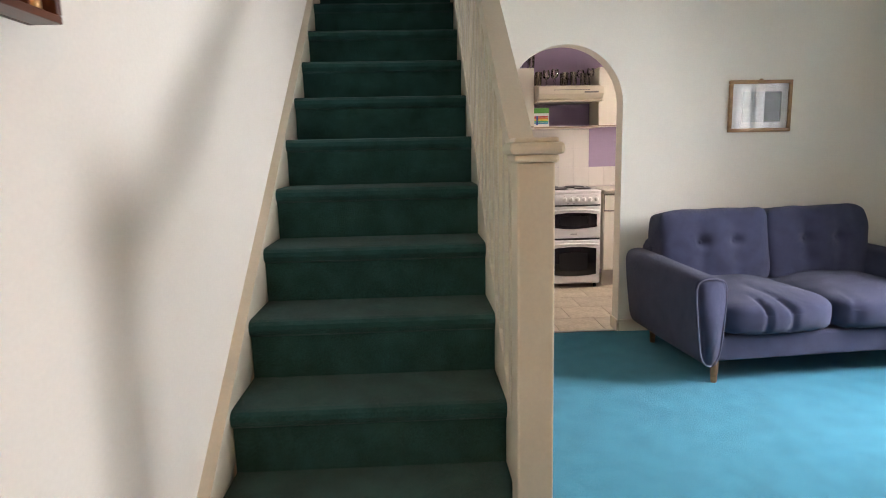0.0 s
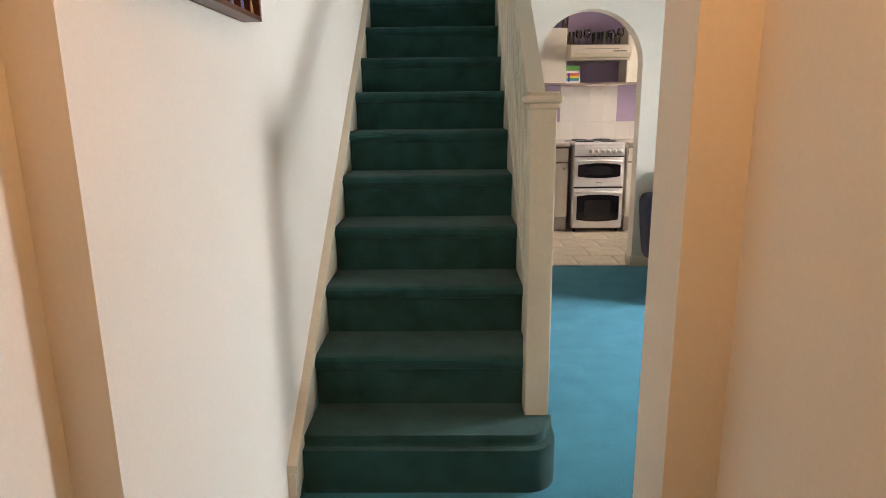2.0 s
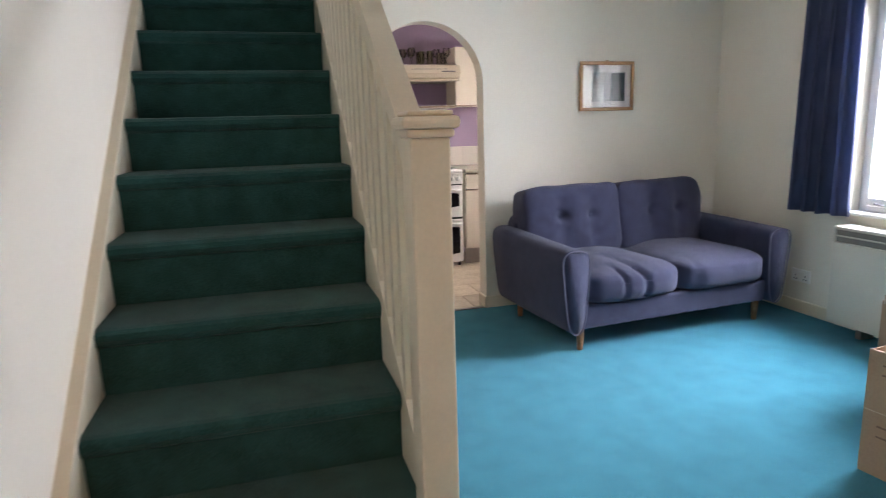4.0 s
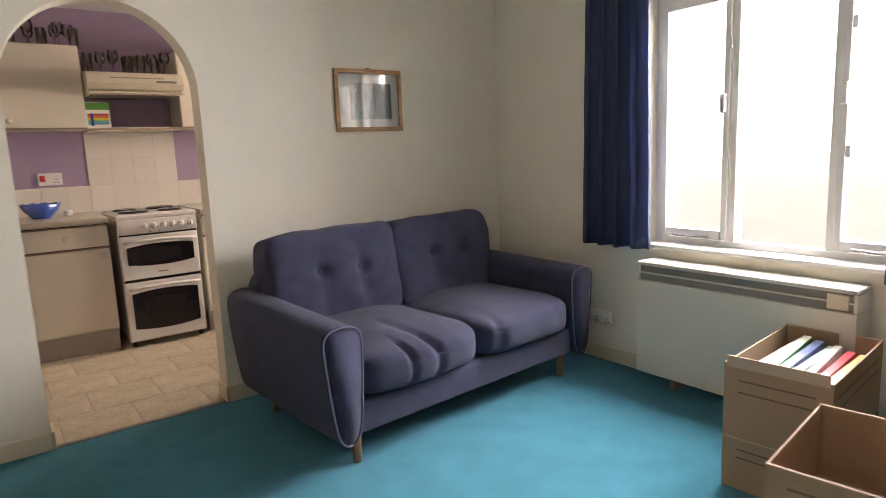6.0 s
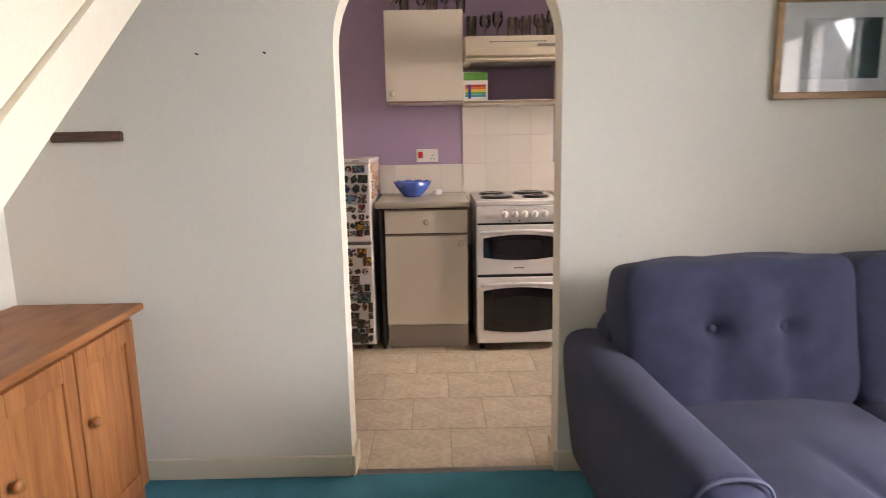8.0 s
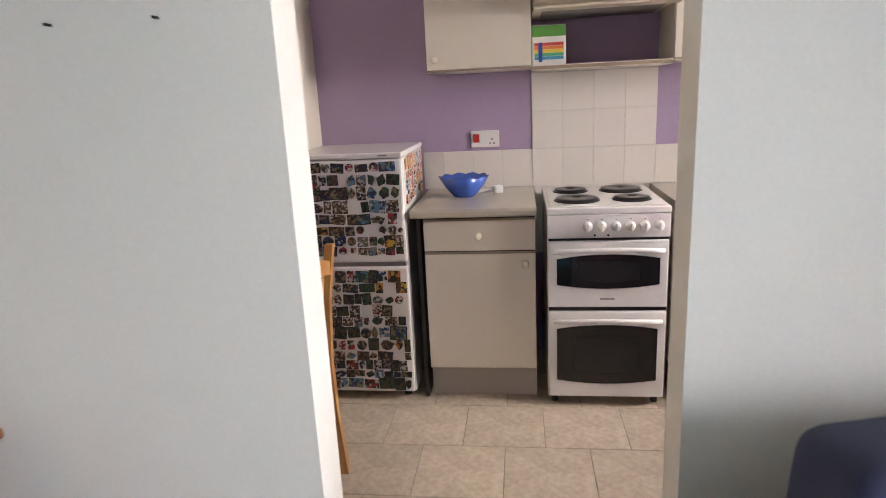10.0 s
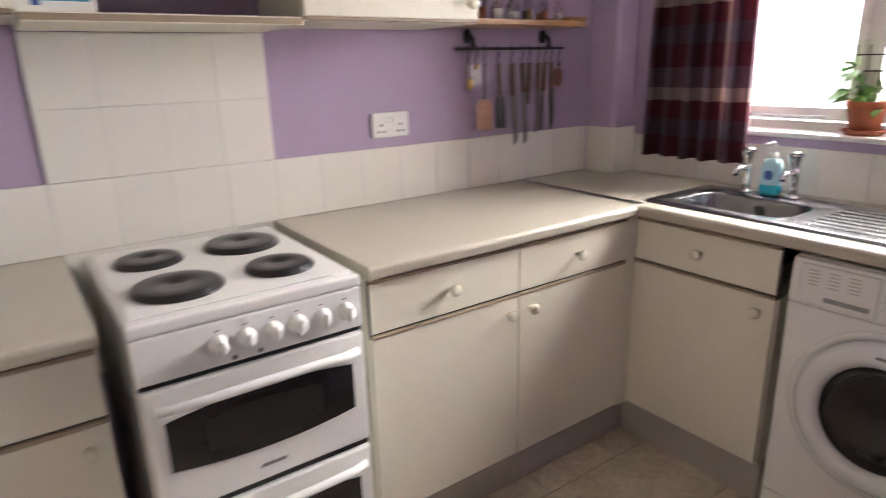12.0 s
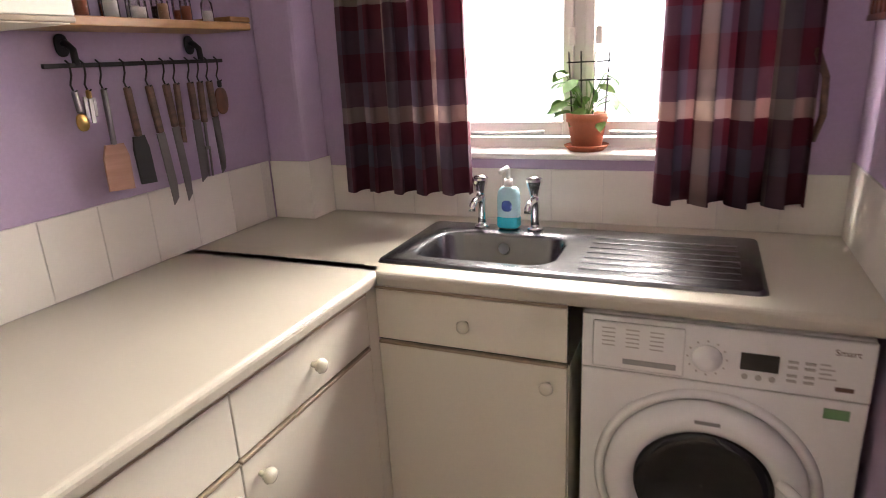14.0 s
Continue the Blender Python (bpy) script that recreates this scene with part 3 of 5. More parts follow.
def build_sofa():
    s = thing("sofa", 2.458, 3.45, 0, 4.5, "slate-blue woven two-seater sofa with buttoned back cushions", "sofa")
    W, D = 1.66, 0.92
    part("base", box(-W / 2 + 0.14, W / 2 - 0.14, -D / 2 + 0.035, D / 2 - 0.03, 0.135, 0.275, 0.018, 3), M_SOFA, s)
    part("back", _at(soft_box(W - 0.2, 0.17, 0.60, 8), 0, D / 2 - 0.10, 0.43), M_SOFA, s, "", True)
    for sg in (-1, 1):
        b, pts = arm_bmesh(sg, W, D)
        arm = part("arm", b, M_SOFA, s, "", True)
        path = [(x, -D / 2 + 0.004, 0.12 + (z - 0.12) * 0.99) for x, z in pts]
        part("piping", tube(path + path[:1], 0.0040, 6), M_PIPING, arm, "pale piping round the arm front", True)
    cw = (W - 0.33) / 2
    folds = (((0.03, -0.25, 0.024, 0.026, 0.32), (-0.11, -0.15, 0.016, 0.022, 0.13)),
             ((-0.24, 0.10, 0.025, 0.010, 0.20),))
    for i, sg in enumerate((-1, 1)):
        c = soft_box(cw + 0.006, 0.79, 0.185, 6, 44, (0.010, 0.030, 0.040), 0.008, 3.0 + i * 5)
        rumple(c, folds[i])
        part("seat_cushion", _at(c, sg * cw / 2, -0.075, 0.365), M_SOFA, s, "rumpled seat cushion with deep creases" if i == 0 else "plump seat cushion", True)
        bc = soft_box(cw + 0.05, 0.20, 0.47, 9, 34, (0.004, 0.035, 0.010), 0.014, 9.0 + i * 7, ((-0.10, 0.03, 0.040, 0.032), (0.12, 0.03, 0.040, 0.032), (-0.10, 0.03, 0.018, 0.10), (0.12, 0.03, 0.018, 0.10), (-0.10, -0.08, 0.014, 0.045), (0.12, -0.08, 0.014, 0.045), (-0.10, -0.16, 0.008, 0.035), (0.12, -0.16, 0.008, 0.035), (-0.10, 0.12, 0.008, 0.04), (0.12, 0.12, 0.008, 0.04)))
        at = pose(sg * (cw / 2 + 0.018), 0.262, 0.645, -10, 0, sg * 1.0)
        bc.transform(at)
        cu = part("back_cushion", bc, M_SOFA, s, "back cushion with two deep buttons", True)
        for dx in (-0.10, 0.12):
            bb = soft_box(0.022, 0.010, 0.022, 2.5, 4)
            bb.transform(at @ pose(dx, -0.084, 0.03))
            part("button", bb, M_SOFA, cu, "", True)
    for lx in (-W / 2 + 0.17, W / 2 - 0.17):
        for ly in (-D / 2 + 0.09, D / 2 - 0.10):
            part("leg", cyl(0.016, 0.025, 0.137, 14, pose(lx, ly, 0)), M_LEG, s, "tapered wooden leg", True)


def _at(b, x, y, z):
    bmesh.ops.translate(b, vec=(x, y, z), verts=b.verts)
    return b


build_sofa()


def build_picture():
    p = thing("picture", 2.56, YA, 1.54, 0, "small landscape print in an oak frame under glass", "picture")
    w, h, f = 0.432, 0.342, 0.024
    b = box(-w / 2, w / 2, -0.022, -0.001, h / 2 - f, h / 2, 0.004)
    box(-w / 2, w / 2, -0.022, -0.001, -h / 2, -h / 2 + f, 0.004, bm=b)
    box(-w / 2, -w / 2 + f, -0.021, -0.001, -h / 2 + f, h / 2 - f, 0.004, bm=b)
    box(w / 2 - f, w / 2, -0.021, -0.001, -h / 2 + f, h / 2 - f, 0.004, bm=b)
    part("frame", b, M_OAK, p, "oak picture frame")
    part("mount", box(-w / 2 + f, w / 2 - f, -0.010, -0.002, -h / 2 + f, h / 2 - f), M_PAPER, p, "off-white card mount")
    # pale left of the print paints in the window's reflection on the glass
    part("print", box(-0.12, 0.145, -0.0125, -0.0105, -0.105, 0.095), mat("print_pale_reflection", (0.50, 0.52, 0.50), 0.6, var=0.25, scale=9), p, "dark green print with the window reflection painted pale at its left")
    part("dark_area", box(0.03, 0.144, -0.0142, -0.0127, -0.104, 0.094), mat("print_dark_green", (0.03, 0.07, 0.05), 0.6, var=0.4, scale=25), p)
    g = part("glass", box(-w / 2 + f, w / 2 - f, -0.0175, -0.016, -h / 2 + f, h / 2 - f), M_GLASS, p)
    g.visible_shadow = False
    part("hanger", turned([(0.004, 0), (0.012, 0.003), (0.012, 0.008), (0.004, 0.011)], 12, pose(0, -0.012, h / 2 - 0.002)), M_OAK, p, "small turned crest on the frame", True)


build_picture()


def build_curtain(name, y, x, ztop, width, height, folds, material, label, seed, group):
    t = thing(name, x, y, ztop, 0, label, "curtain", group)
    c = thick(part("drape", cloth(width, height, folds, 0.042, seed, 0.15 if material is M_CURTAIN else 0.06), material, t, "", True), 0.003)
    return t


build_curtain("curtain", 2.995, XR - 0.09, 2.03, 0.375, 1.335, 4, M_CURTAIN, "navy blue curtain drawn aside beside the window", 3, "living room curtains")
build_curtain("curtain", 1.50, XR - 0.09, 2.03, 0.42, 1.36, 5, M_CURTAIN, "navy blue curtain drawn aside beside the window", 5, "living room curtains")


def build_pole(name, x, y0, y1, z, material, r, label):
    t = thing(name, x, (y0 + y1) / 2, z, 0, label, "curtain pole")
    hl = (y1 - y0) / 2
    part("pole", cyl(r, r, 2 * hl, 14, pose(0, hl, 0, 90, 0, 0)), material, t, "", True)
    for s in (-1, 1):
        part("finial", _at(soft_box(0.045, 0.05, 0.045, 2.2, 5), 0, s * (hl + 0.02), 0), material, t, "", True)
        part("bracket", box(-0.012, XR - x, s * (hl - 0.06) - 0.01, s * (hl - 0.06) + 0.01, -0.012, 0.012, 0.004), material, t)


build_pole("curtain_pole", XR - 0.09, 1.26, 3.28, 2.05, M_IRON, 0.011, "thin dark curtain pole above the window")


def build_heater():
    t = thing("storage_heater", XR, 2.31, 0, 0, "cream storage heater with a dark top grille under the window", "heater")
    y0, y1 = -0.50, 0.50
    part("body", box(-0.155, -0.012, y0, y1, 0.06, 0.550, 0.006), M_HEATER, t)
    part("grille_recess", box(-0.140, -0.012, y0 + 0.012, y1 - 0.012, 0.551, 0.625), M_GRILLE, t, "dark recessed outlet grille")
    part("grille_bar", box(-0.152, -0.140, y0 + 0.012, y1 - 0.012, 0.585, 0.592), M_HEATER, t)
    part("top", box(-0.158, -0.012, y0, y1, 0.626, 0.645, 0.005), M_HEATER, t)
    for y in (y0, y1 - 0.012):
        part("end_cap", box(-0.154, -0.012, y, y + 0.012, 0.551, 0.625), M_HEATER, t)
    part("control_panel", box(-0.153, -0.1405, y0 + 0.03, y0 + 0.11, 0.557, 0.619, 0.003), M_HOOD, t, "small beige control panel")
    for y in (-0.3, 0.3):
        part("foot", box(-0.13, -0.03, y - 0.02, y + 0.02, 0.0, 0.06, 0.004), M_GRILLE, t)


build_heater()


def build_socket(x, y, z, face, label, red=False):
    t = thing("wall_socket", x, y, z, {"y": 0, "x": -90}[face], label, "socket")
    part("plate", box(-0.073, 0.073, -0.011, 0.0, -0.043, 0.043, 0.004), M_SOCKET, t)
    sw = [(-0.045, M_RED)] if red else [(-0.014, M_SOCKET), (0.014, M_SOCKET)]
    for sx, mm in sw:
        part("switch", box(sx - 0.010 - 0.006 * red, sx + 0.010 + 0.006 * red, -0.016, -0.011, 0.008 - 0.024 * red, 0.026, 0.002), mm, t)
    for ox in ((0.035,) if red else (-0.038, 0.038)):
        for dx, dz in ((0, 0.012), (-0.010, -0.010), (0.010, -0.010)):
            part("pin_hole", box(ox + dx - 0.003, ox + dx + 0.003, -0.0125, -0.0108, dz - 0.016, dz - 0.008), M_BLACK, t)
    return t


build_socket(XR - 0.001, 3.15, 0.25, "x", "white double socket low on the wall beside the heater")


def build_box(x, y, z, rz, w, d, h, label, flap=0.0):
    t = thing("cardboard_box", x, y, z, rz, label, "box", "cardboard boxes")
    th = 0.006
    part("bottom", box(-w / 2, w / 2, -d / 2, d / 2, 0.0, th), M_CARD, t)
    part("side", box(-w / 2, -w / 2 + th, -d / 2, d / 2, th, h), M_CARD, t)
    part("side", box(w / 2 - th, w / 2, -d / 2, d / 2, th, h), M_CARD, t)
    f = part("side", box(-w / 2 + th, w / 2 - th, -d / 2, -d / 2 + th, th, h), M_CARD, t)
    part("side", box(-w / 2 + th, w / 2 - th, d / 2 - th, d / 2, th, h), M_CARD, t)
    for a, c in ((-w / 2, -w / 2 + th), (w / 2 - th, w / 2)):
        part("rim", box(a - 0.001, c + 0.001, -d / 2, d / 2, h, h + 0.003), M_CARD_IN, t, "pale torn top edge")
    if flap:
        part("flap", box(-w / 2 - 0.006, -w / 2 - 0.001, -d / 2 + 0.01, d / 2 - 0.01, h - 0.01, h + flap), M_CARD_IN, t, "raised pale cardboard flap")
    for i, zz in enumerate((h * 0.78, h * 0.62)):
        part("printed_band", box(-w / 2 + 0.05, w / 2 - 0.05, -d / 2 - 0.0012, -d / 2 - 0.0002, zz, zz + 0.006), M_INK, f, "printed line")
        part("printed_band", box(-w / 2 - 0.0012, -w / 2 - 0.0002, -d / 2 + 0.05, d / 2 - 0.05, zz, zz + 0.006), M_INK, f, "printed line")
    return t


build_box(2.42, 1.42, 0.0, 8, 0.46, 0.36, 0.24, "closed-sided brown cardboard box on the carpet")
build_box(2.42, 1.42, 0.243, 8, 0.46, 0.36, 0.22, "empty open brown cardboard box stacked on another")
build_box(3.08, 1.86, 0.0, 6, 0.60, 0.34, 0.19, "brown cardboard box under a box of books")
build_box(3.08, 1.86, 0.193, 6, 0.60, 0.34, 0.27, "open cardboard box half full of books", 0.03)
BOOKCOL = [(0.45, 0.03, 0.04), (0.05, 0.25, 0.07), (0.70, 0.68, 0.62), (0.08, 0.12, 0.25), (0.60, 0.28, 0.08), (0.50, 0.62, 0.55), (0.65, 0.60, 0.5)]
BOOKMATS = [mat("book_cover", c, 0.45, var=0.08) for c in BOOKCOL]
for i, (bm_, wd, hh) in enumerate(zip((4, 0, 2, 5, 3, 1, 6), (0.036, 0.030, 0.026, 0.03, 0.034, 0.036, 0.028), (0.225, 0.225, 0.235, 0.225, 0.235, 0.24, 0.225))):
    bx = thing("book", 3.05 + 0.01 * i, 1.725 + 0.041 * i, 0.201, 6 + (i % 3 - 1) * 2, "book standing in the cardboard box", "book", "books in the box")
    part("cover", box(-0.24 + 0.02 * (i % 3), 0.24, -wd / 2, wd / 2, 0, hh, 0.003), BOOKMATS[bm_], bx)
    if i % 3 == 2:
        part("pages", box(-0.235 + 0.02 * (i % 3), 0.235, -wd / 2 + 0.003, wd / 2 - 0.003, hh, hh + 0.0015), M_PAPER, bx)


def build_pine():
    t = thing("pine_cabinet", -0.065, 3.37, 0, 0, "low pine cabinet with panelled doors under the stairs", "cabinet")
    w, d, h = 0.42, 1.1, 0.72
    part("body", box(-w / 2, w / 2 - 0.02, -d / 2 + 0.01, d / 2 - 0.01, 0.06, h - 0.025, 0.004), M_PINE_V, t)
    part("plinth", box(-w / 2, w / 2 - 0.03, -d / 2 + 0.02, d / 2 - 0.02, 0, 0.06), M_PINE, t)
    part("top", box(-w / 2 - 0.005, w / 2 + 0.02, -d / 2 - 0.015, d / 2 + 0.015, h - 0.025, h, 0.008, 3), M_PINE, t)
    n = 3
    for i in range(n):
        a = -d / 2 + 0.03 + i * (d - 0.06) / n
        c = a + (d - 0.06) / n - 0.008
        b = box(w / 2 - 0.02, w / 2, a, a + 0.055, 0.08, h - 0.045, 0.003)
        box(w / 2 - 0.02, w / 2, c - 0.055, c, 0.08, h - 0.045, 0.003, bm=b)
        box(w / 2 - 0.02, w / 2, a + 0.055, c - 0.055, 0.08, 0.14, 0.003, bm=b)
        box(w / 2 - 0.02, w / 2, a + 0.055, c - 0.055, h - 0.11, h - 0.045, 0.003, bm=b)
        box(w / 2 - 0.02, w / 2 - 0.008, a + 0.055, c - 0.055, 0.14, h - 0.11, bm=b)
        dr = part("door", b, M_PINE_V, t)
        part("knob", turned([(0.007, 0), (0.008, 0.012), (0.017, 0.02), (0.014, 0.032)], 12, pose(w / 2, a + 0.03, 0.45, 0, 90, 0)), M_PINE, dr, "", True)


build_pine()
wb = thing("wall_bracket", 0.03, YA, 1.27, 0, "dark wooden bracket screwed to the wall under the stairs", "bracket")
part("rail", box(-0.16, 0.08, -0.03, 0.0, 0.0, 0.035, 0.006), M_HANDLE, wb)
for x in (0.387, 0.615):
    nl = thing("picture_nail", x, YA, 1.555, 0, "small bare nail sticking out of the wall", "nail", "nails in the wall")
    part("shank", cyl(0.003, 0.003, 0.018, 8, pose(0, 0, 0, 90, 0, 0)), M_IRON, nl)


def build_rack(name, x, y, z, rz, w, h, cells, label):
    """A shallow printer's-tray shelf with small ornaments; its back lies on local x = 0 and it faces +x."""
    t = thing(name, x, y, z, rz, label, "rack")
    d = 0.05
    part("back", box(0.0, 0.006, 0, w, 0, h), M_RACK, t)
    for a in (0, h - 0.012):
        part("rail", box(0.006, d, 0, w, a, a + 0.012, 0.002), M_RACK, t)
    for a in (0, w - 0.012):
        part("side", box(0.006, d, a, a + 0.012, 0.012, h - 0.012, 0.002), M_RACK, t)
    rows = max(1, int(h / 0.09))
    for i in range(1, rows):
        part("shelf", box(0.006, d - 0.004, 0.012, w - 0.012, i * h / rows, i * h / rows + 0.006), M_RACK, t)
    for i in range(1, cells):
        part("divider", box(0.006, d - 0.006, i * w / cells, i * w / cells + 0.005, 0.012, h - 0.012), M_RACK, t)
    return t


build_rack("display_rack", XL, 0.20, 1.478, 0, 0.64, 0.46, 9, "dark wooden display rack holding small ornaments on the wall")
ORN = [mat("thimble_glaze", c, 0.3, m_) for c, m_ in (((0.62, 0.60, 0.56), 0.0), ((0.45, 0.42, 0.38), 0.8), ((0.10, 0.14, 0.30), 0.0), ((0.50, 0.30, 0.12), 0.6))]
rr = random.Random(4)
for row in range(2):
    for i in range(9):
        if rr.random() < 0.85:
            o = thing("ornament", XL + 0.028, 0.20 + 0.64 * (i + 0.5) / 9, 1.490 + row * 0.092, 0, "tiny thimble-like ornament standing in the display rack", "ornament", "ornaments in the rack")
            hh = rr.uniform(0.025, 0.05)
            part("body", turned([(0.013, 0), (0.012, hh * 0.3), (0.009, hh * 0.9), (0.004, hh)], 12), ORN[rr.randrange(4)], o, "", True)

# ceiling lamp added out of view, assumed from the orange light in the hall
hl = thing("ceiling_lamp", 0.38, -0.55, H, 0, "unseen ceiling lamp, assumed for the warm light in the hall", "lamp")
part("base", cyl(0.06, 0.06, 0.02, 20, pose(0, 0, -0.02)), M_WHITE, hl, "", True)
part("shade", turned([(0.03, -0.11), (0.09, -0.09), (0.11, -0.05), (0.09, -0.02)], 20), glow("assumed_lamp_glow", (1.0, 0.75, 0.45), 2.0), hl, "", True)

# ---- kitchen ----
FY, FX = 5.455, 2.995        # front planes of the two runs of units
TOPZ = 0.905


def base_unit(x, y, rz, w, d, label, drawer=True, knob_right=True, h=0.865, deep=0.865):
    """A floor unit about local x = 0 whose doors face -y at local y = 0."""
    t = thing("base_cabinet", x, y, 0, rz, label, "cabinet", "kitchen base cabinets")
    part("carcass", box(-w / 2, w / 2, 0.02, d, 0.15, deep), M_UNIT, t)
    part("plinth", box(-w / 2, w / 2, 0.055, 0.07, 0, 0.15), M_KICK, t, "grey plinth board")
    # shade of the gaps round the drawer, put in as a near-black strip
    part("painted_shade_strip", box(-w / 2 + 0.002, w / 2 - 0.002, 0.008, 0.0195, 0.70, h - 0.002), M_DARKGAP, t)
    dz = 0.70 if drawer else h - 0.01
    dr = part("door", box(-w / 2 + 0.002, w / 2 - 0.002, 0.0, 0.0185, 0.16, dz, 0.002), M_UNIT, t)
    part("edge_strip", box(-w / 2 + 0.002, w / 2 - 0.002, -0.003, 0.017, dz + 0.001, dz + 0.010, 0.003), M_TRIM, dr, "brown edge strip")
    knob(dr, (w / 2 - 0.045) * (1 if knob_right else -1), 0.0, dz - 0.045)
    if drawer:
        df = part("drawer_front", box(-w / 2 + 0.002, w / 2 - 0.002, 0.0, 0.0075, 0.716, 0.850, 0.002), M_UNIT, t)
        part("edge_strip", box(-w / 2 + 0.002, w / 2 - 0.002, -0.003, 0.0072, 0.851, 0.860, 0.003), M_TRIM, df, "brown edge strip")
        knob(df, 0.0, 0.0, 0.785)
    return t


base_unit(1.118, FY, 0, 0.49, 0.58, "cream laminate base cabinet between fridge and cooker")
base_unit(2.210, FY, 0, 0.50, 0.58, "cream laminate base cabinet with drawer beside the cooker")
base_unit(2.705, FY, 0, 0.49, 0.58, "cream laminate corner base cabinet with drawer", True, False)
base_unit(FX, 5.212, -90, 0.49, 0.50, "cream laminate cabinet under the sink", True, True, 0.865, 0.70)
fl = thing("corner_post", 2.972, 5.46, 0, 0, "narrow cream filler post in the corner of the units", "filler")
part("post", box(-0.02, 0.03, -0.003, 0.04, 0.15, 0.865, 0.002), M_UNIT, fl)
part("plinth", box(-0.022, 0.078, 0.05, 0.065, 0, 0.15), M_KICK, fl)
part("plinth", box(0.0785, 0.094, -0.006, 0.065, 0, 0.15), M_KICK, fl)
# near-black sheet added to paint the shade between fridge and cabinet
ug = thing("end_panel", 0.850, FY + 0.02, 0, 0, "near-black sheet standing in for the shade in the gap beside the fridge", "panel")
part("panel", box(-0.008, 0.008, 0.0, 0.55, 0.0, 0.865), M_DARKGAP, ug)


def worktop(name, x0, x1, y0, y1, lip, label):
    """A post-formed worktop with a rounded front edge on the side named by lip."""
    t = thing(name, (x0 + x1) / 2, (y0 + y1) / 2, 0.867, 0, label, "worktop")
    hx, hy, th = (x1 - x0) / 2, (y1 - y0) / 2, TOPZ - 0.867
    rnd = [(0.014 - 0.014 * math.cos(a), th - 0.014 + 0.014 * math.sin(a)) for a in (0, 0.4, 0.8, 1.2, math.pi / 2)]
    rnd2 = [(0.014 - 0.014 * math.cos(a), 0.014 - 0.014 * math.sin(a)) for a in (math.pi / 2, 1.2, 0.8, 0.4)]
    if lip == "y":
        pts = [(-hy + p, q) for p, q in rnd2 + rnd] + [(hy, th), (hy, 0)]
        b = prism(pts, 2 * hx, "x", -hx)
    else:
        pts = [(-hx + p, q) for p, q in rnd2 + rnd] + [(hx, th), (hx, 0)]
        b = prism(pts, 2 * hy, "y", -hy)
    return part("slab", b, M_TOP, t, "", False), t


worktop("worktop", 0.822, 1.368, FY - 0.025, YK - 0.002, "y", "short pale laminate worktop between fridge and cooker")
worktop("worktop", 1.952, 3.010, FY - 0.025, YK - 0.002, "y", "long pale laminate worktop with a rounded edge")
wt = thing("worktop", (FX - 0.03 + XR - 0.002) / 2, 5.21, 0.867, 0, "pale laminate worktop under the window with a sink let in", "worktop")


def sink_worktop():
    """The slab in five butted pieces round the opening for the basin, with a rounded front edge."""
    ox, oy, th = wt.location.x, wt.location.y, TOPZ - 0.867
    x0, x1, y0, y1 = FX - 0.03 - ox, XR - 0.002 - ox, 4.367 - oy, YK - 0.002 - oy
    hx0, hx1, hy0, hy1 = 3.085 - ox, 3.355 - ox, 5.02 - oy, 5.42 - oy
    edge = [(0.014 - 0.014 * math.cos(a), 0.014 - 0.014 * math.sin(a)) for a in (math.pi / 2, 1.2, 0.8, 0.4)] + [(0.014 - 0.014 * math.cos(a), th - 0.014 + 0.014 * math.sin(a)) for a in (0, 0.4, 0.8, 1.2, math.pi / 2)]
    b = prism([(x0 + p, q) for p, q in edge] + [(hx0, th), (hx0, 0)], y1 - y0, "y", y0)
    box(hx1, x1, y0, y1, 0, th, bm=b)
    box(hx0, hx1, y0, hy0, 0, th, bm=b)
    box(hx0, hx1, hy1, y1, 0, th, bm=b)
    return b


part("slab", sink_worktop(), M_TOP, wt)
part("joint_strip", box(3.012 - (FX - 0.03 + XR) / 2 - 0.004, 3.016 - (FX - 0.03 + XR) / 2, 0.28, 0.835, TOPZ - 0.867, TOPZ - 0.867 + 0.0015), M_METAL, wt, "thin metal joint strip")


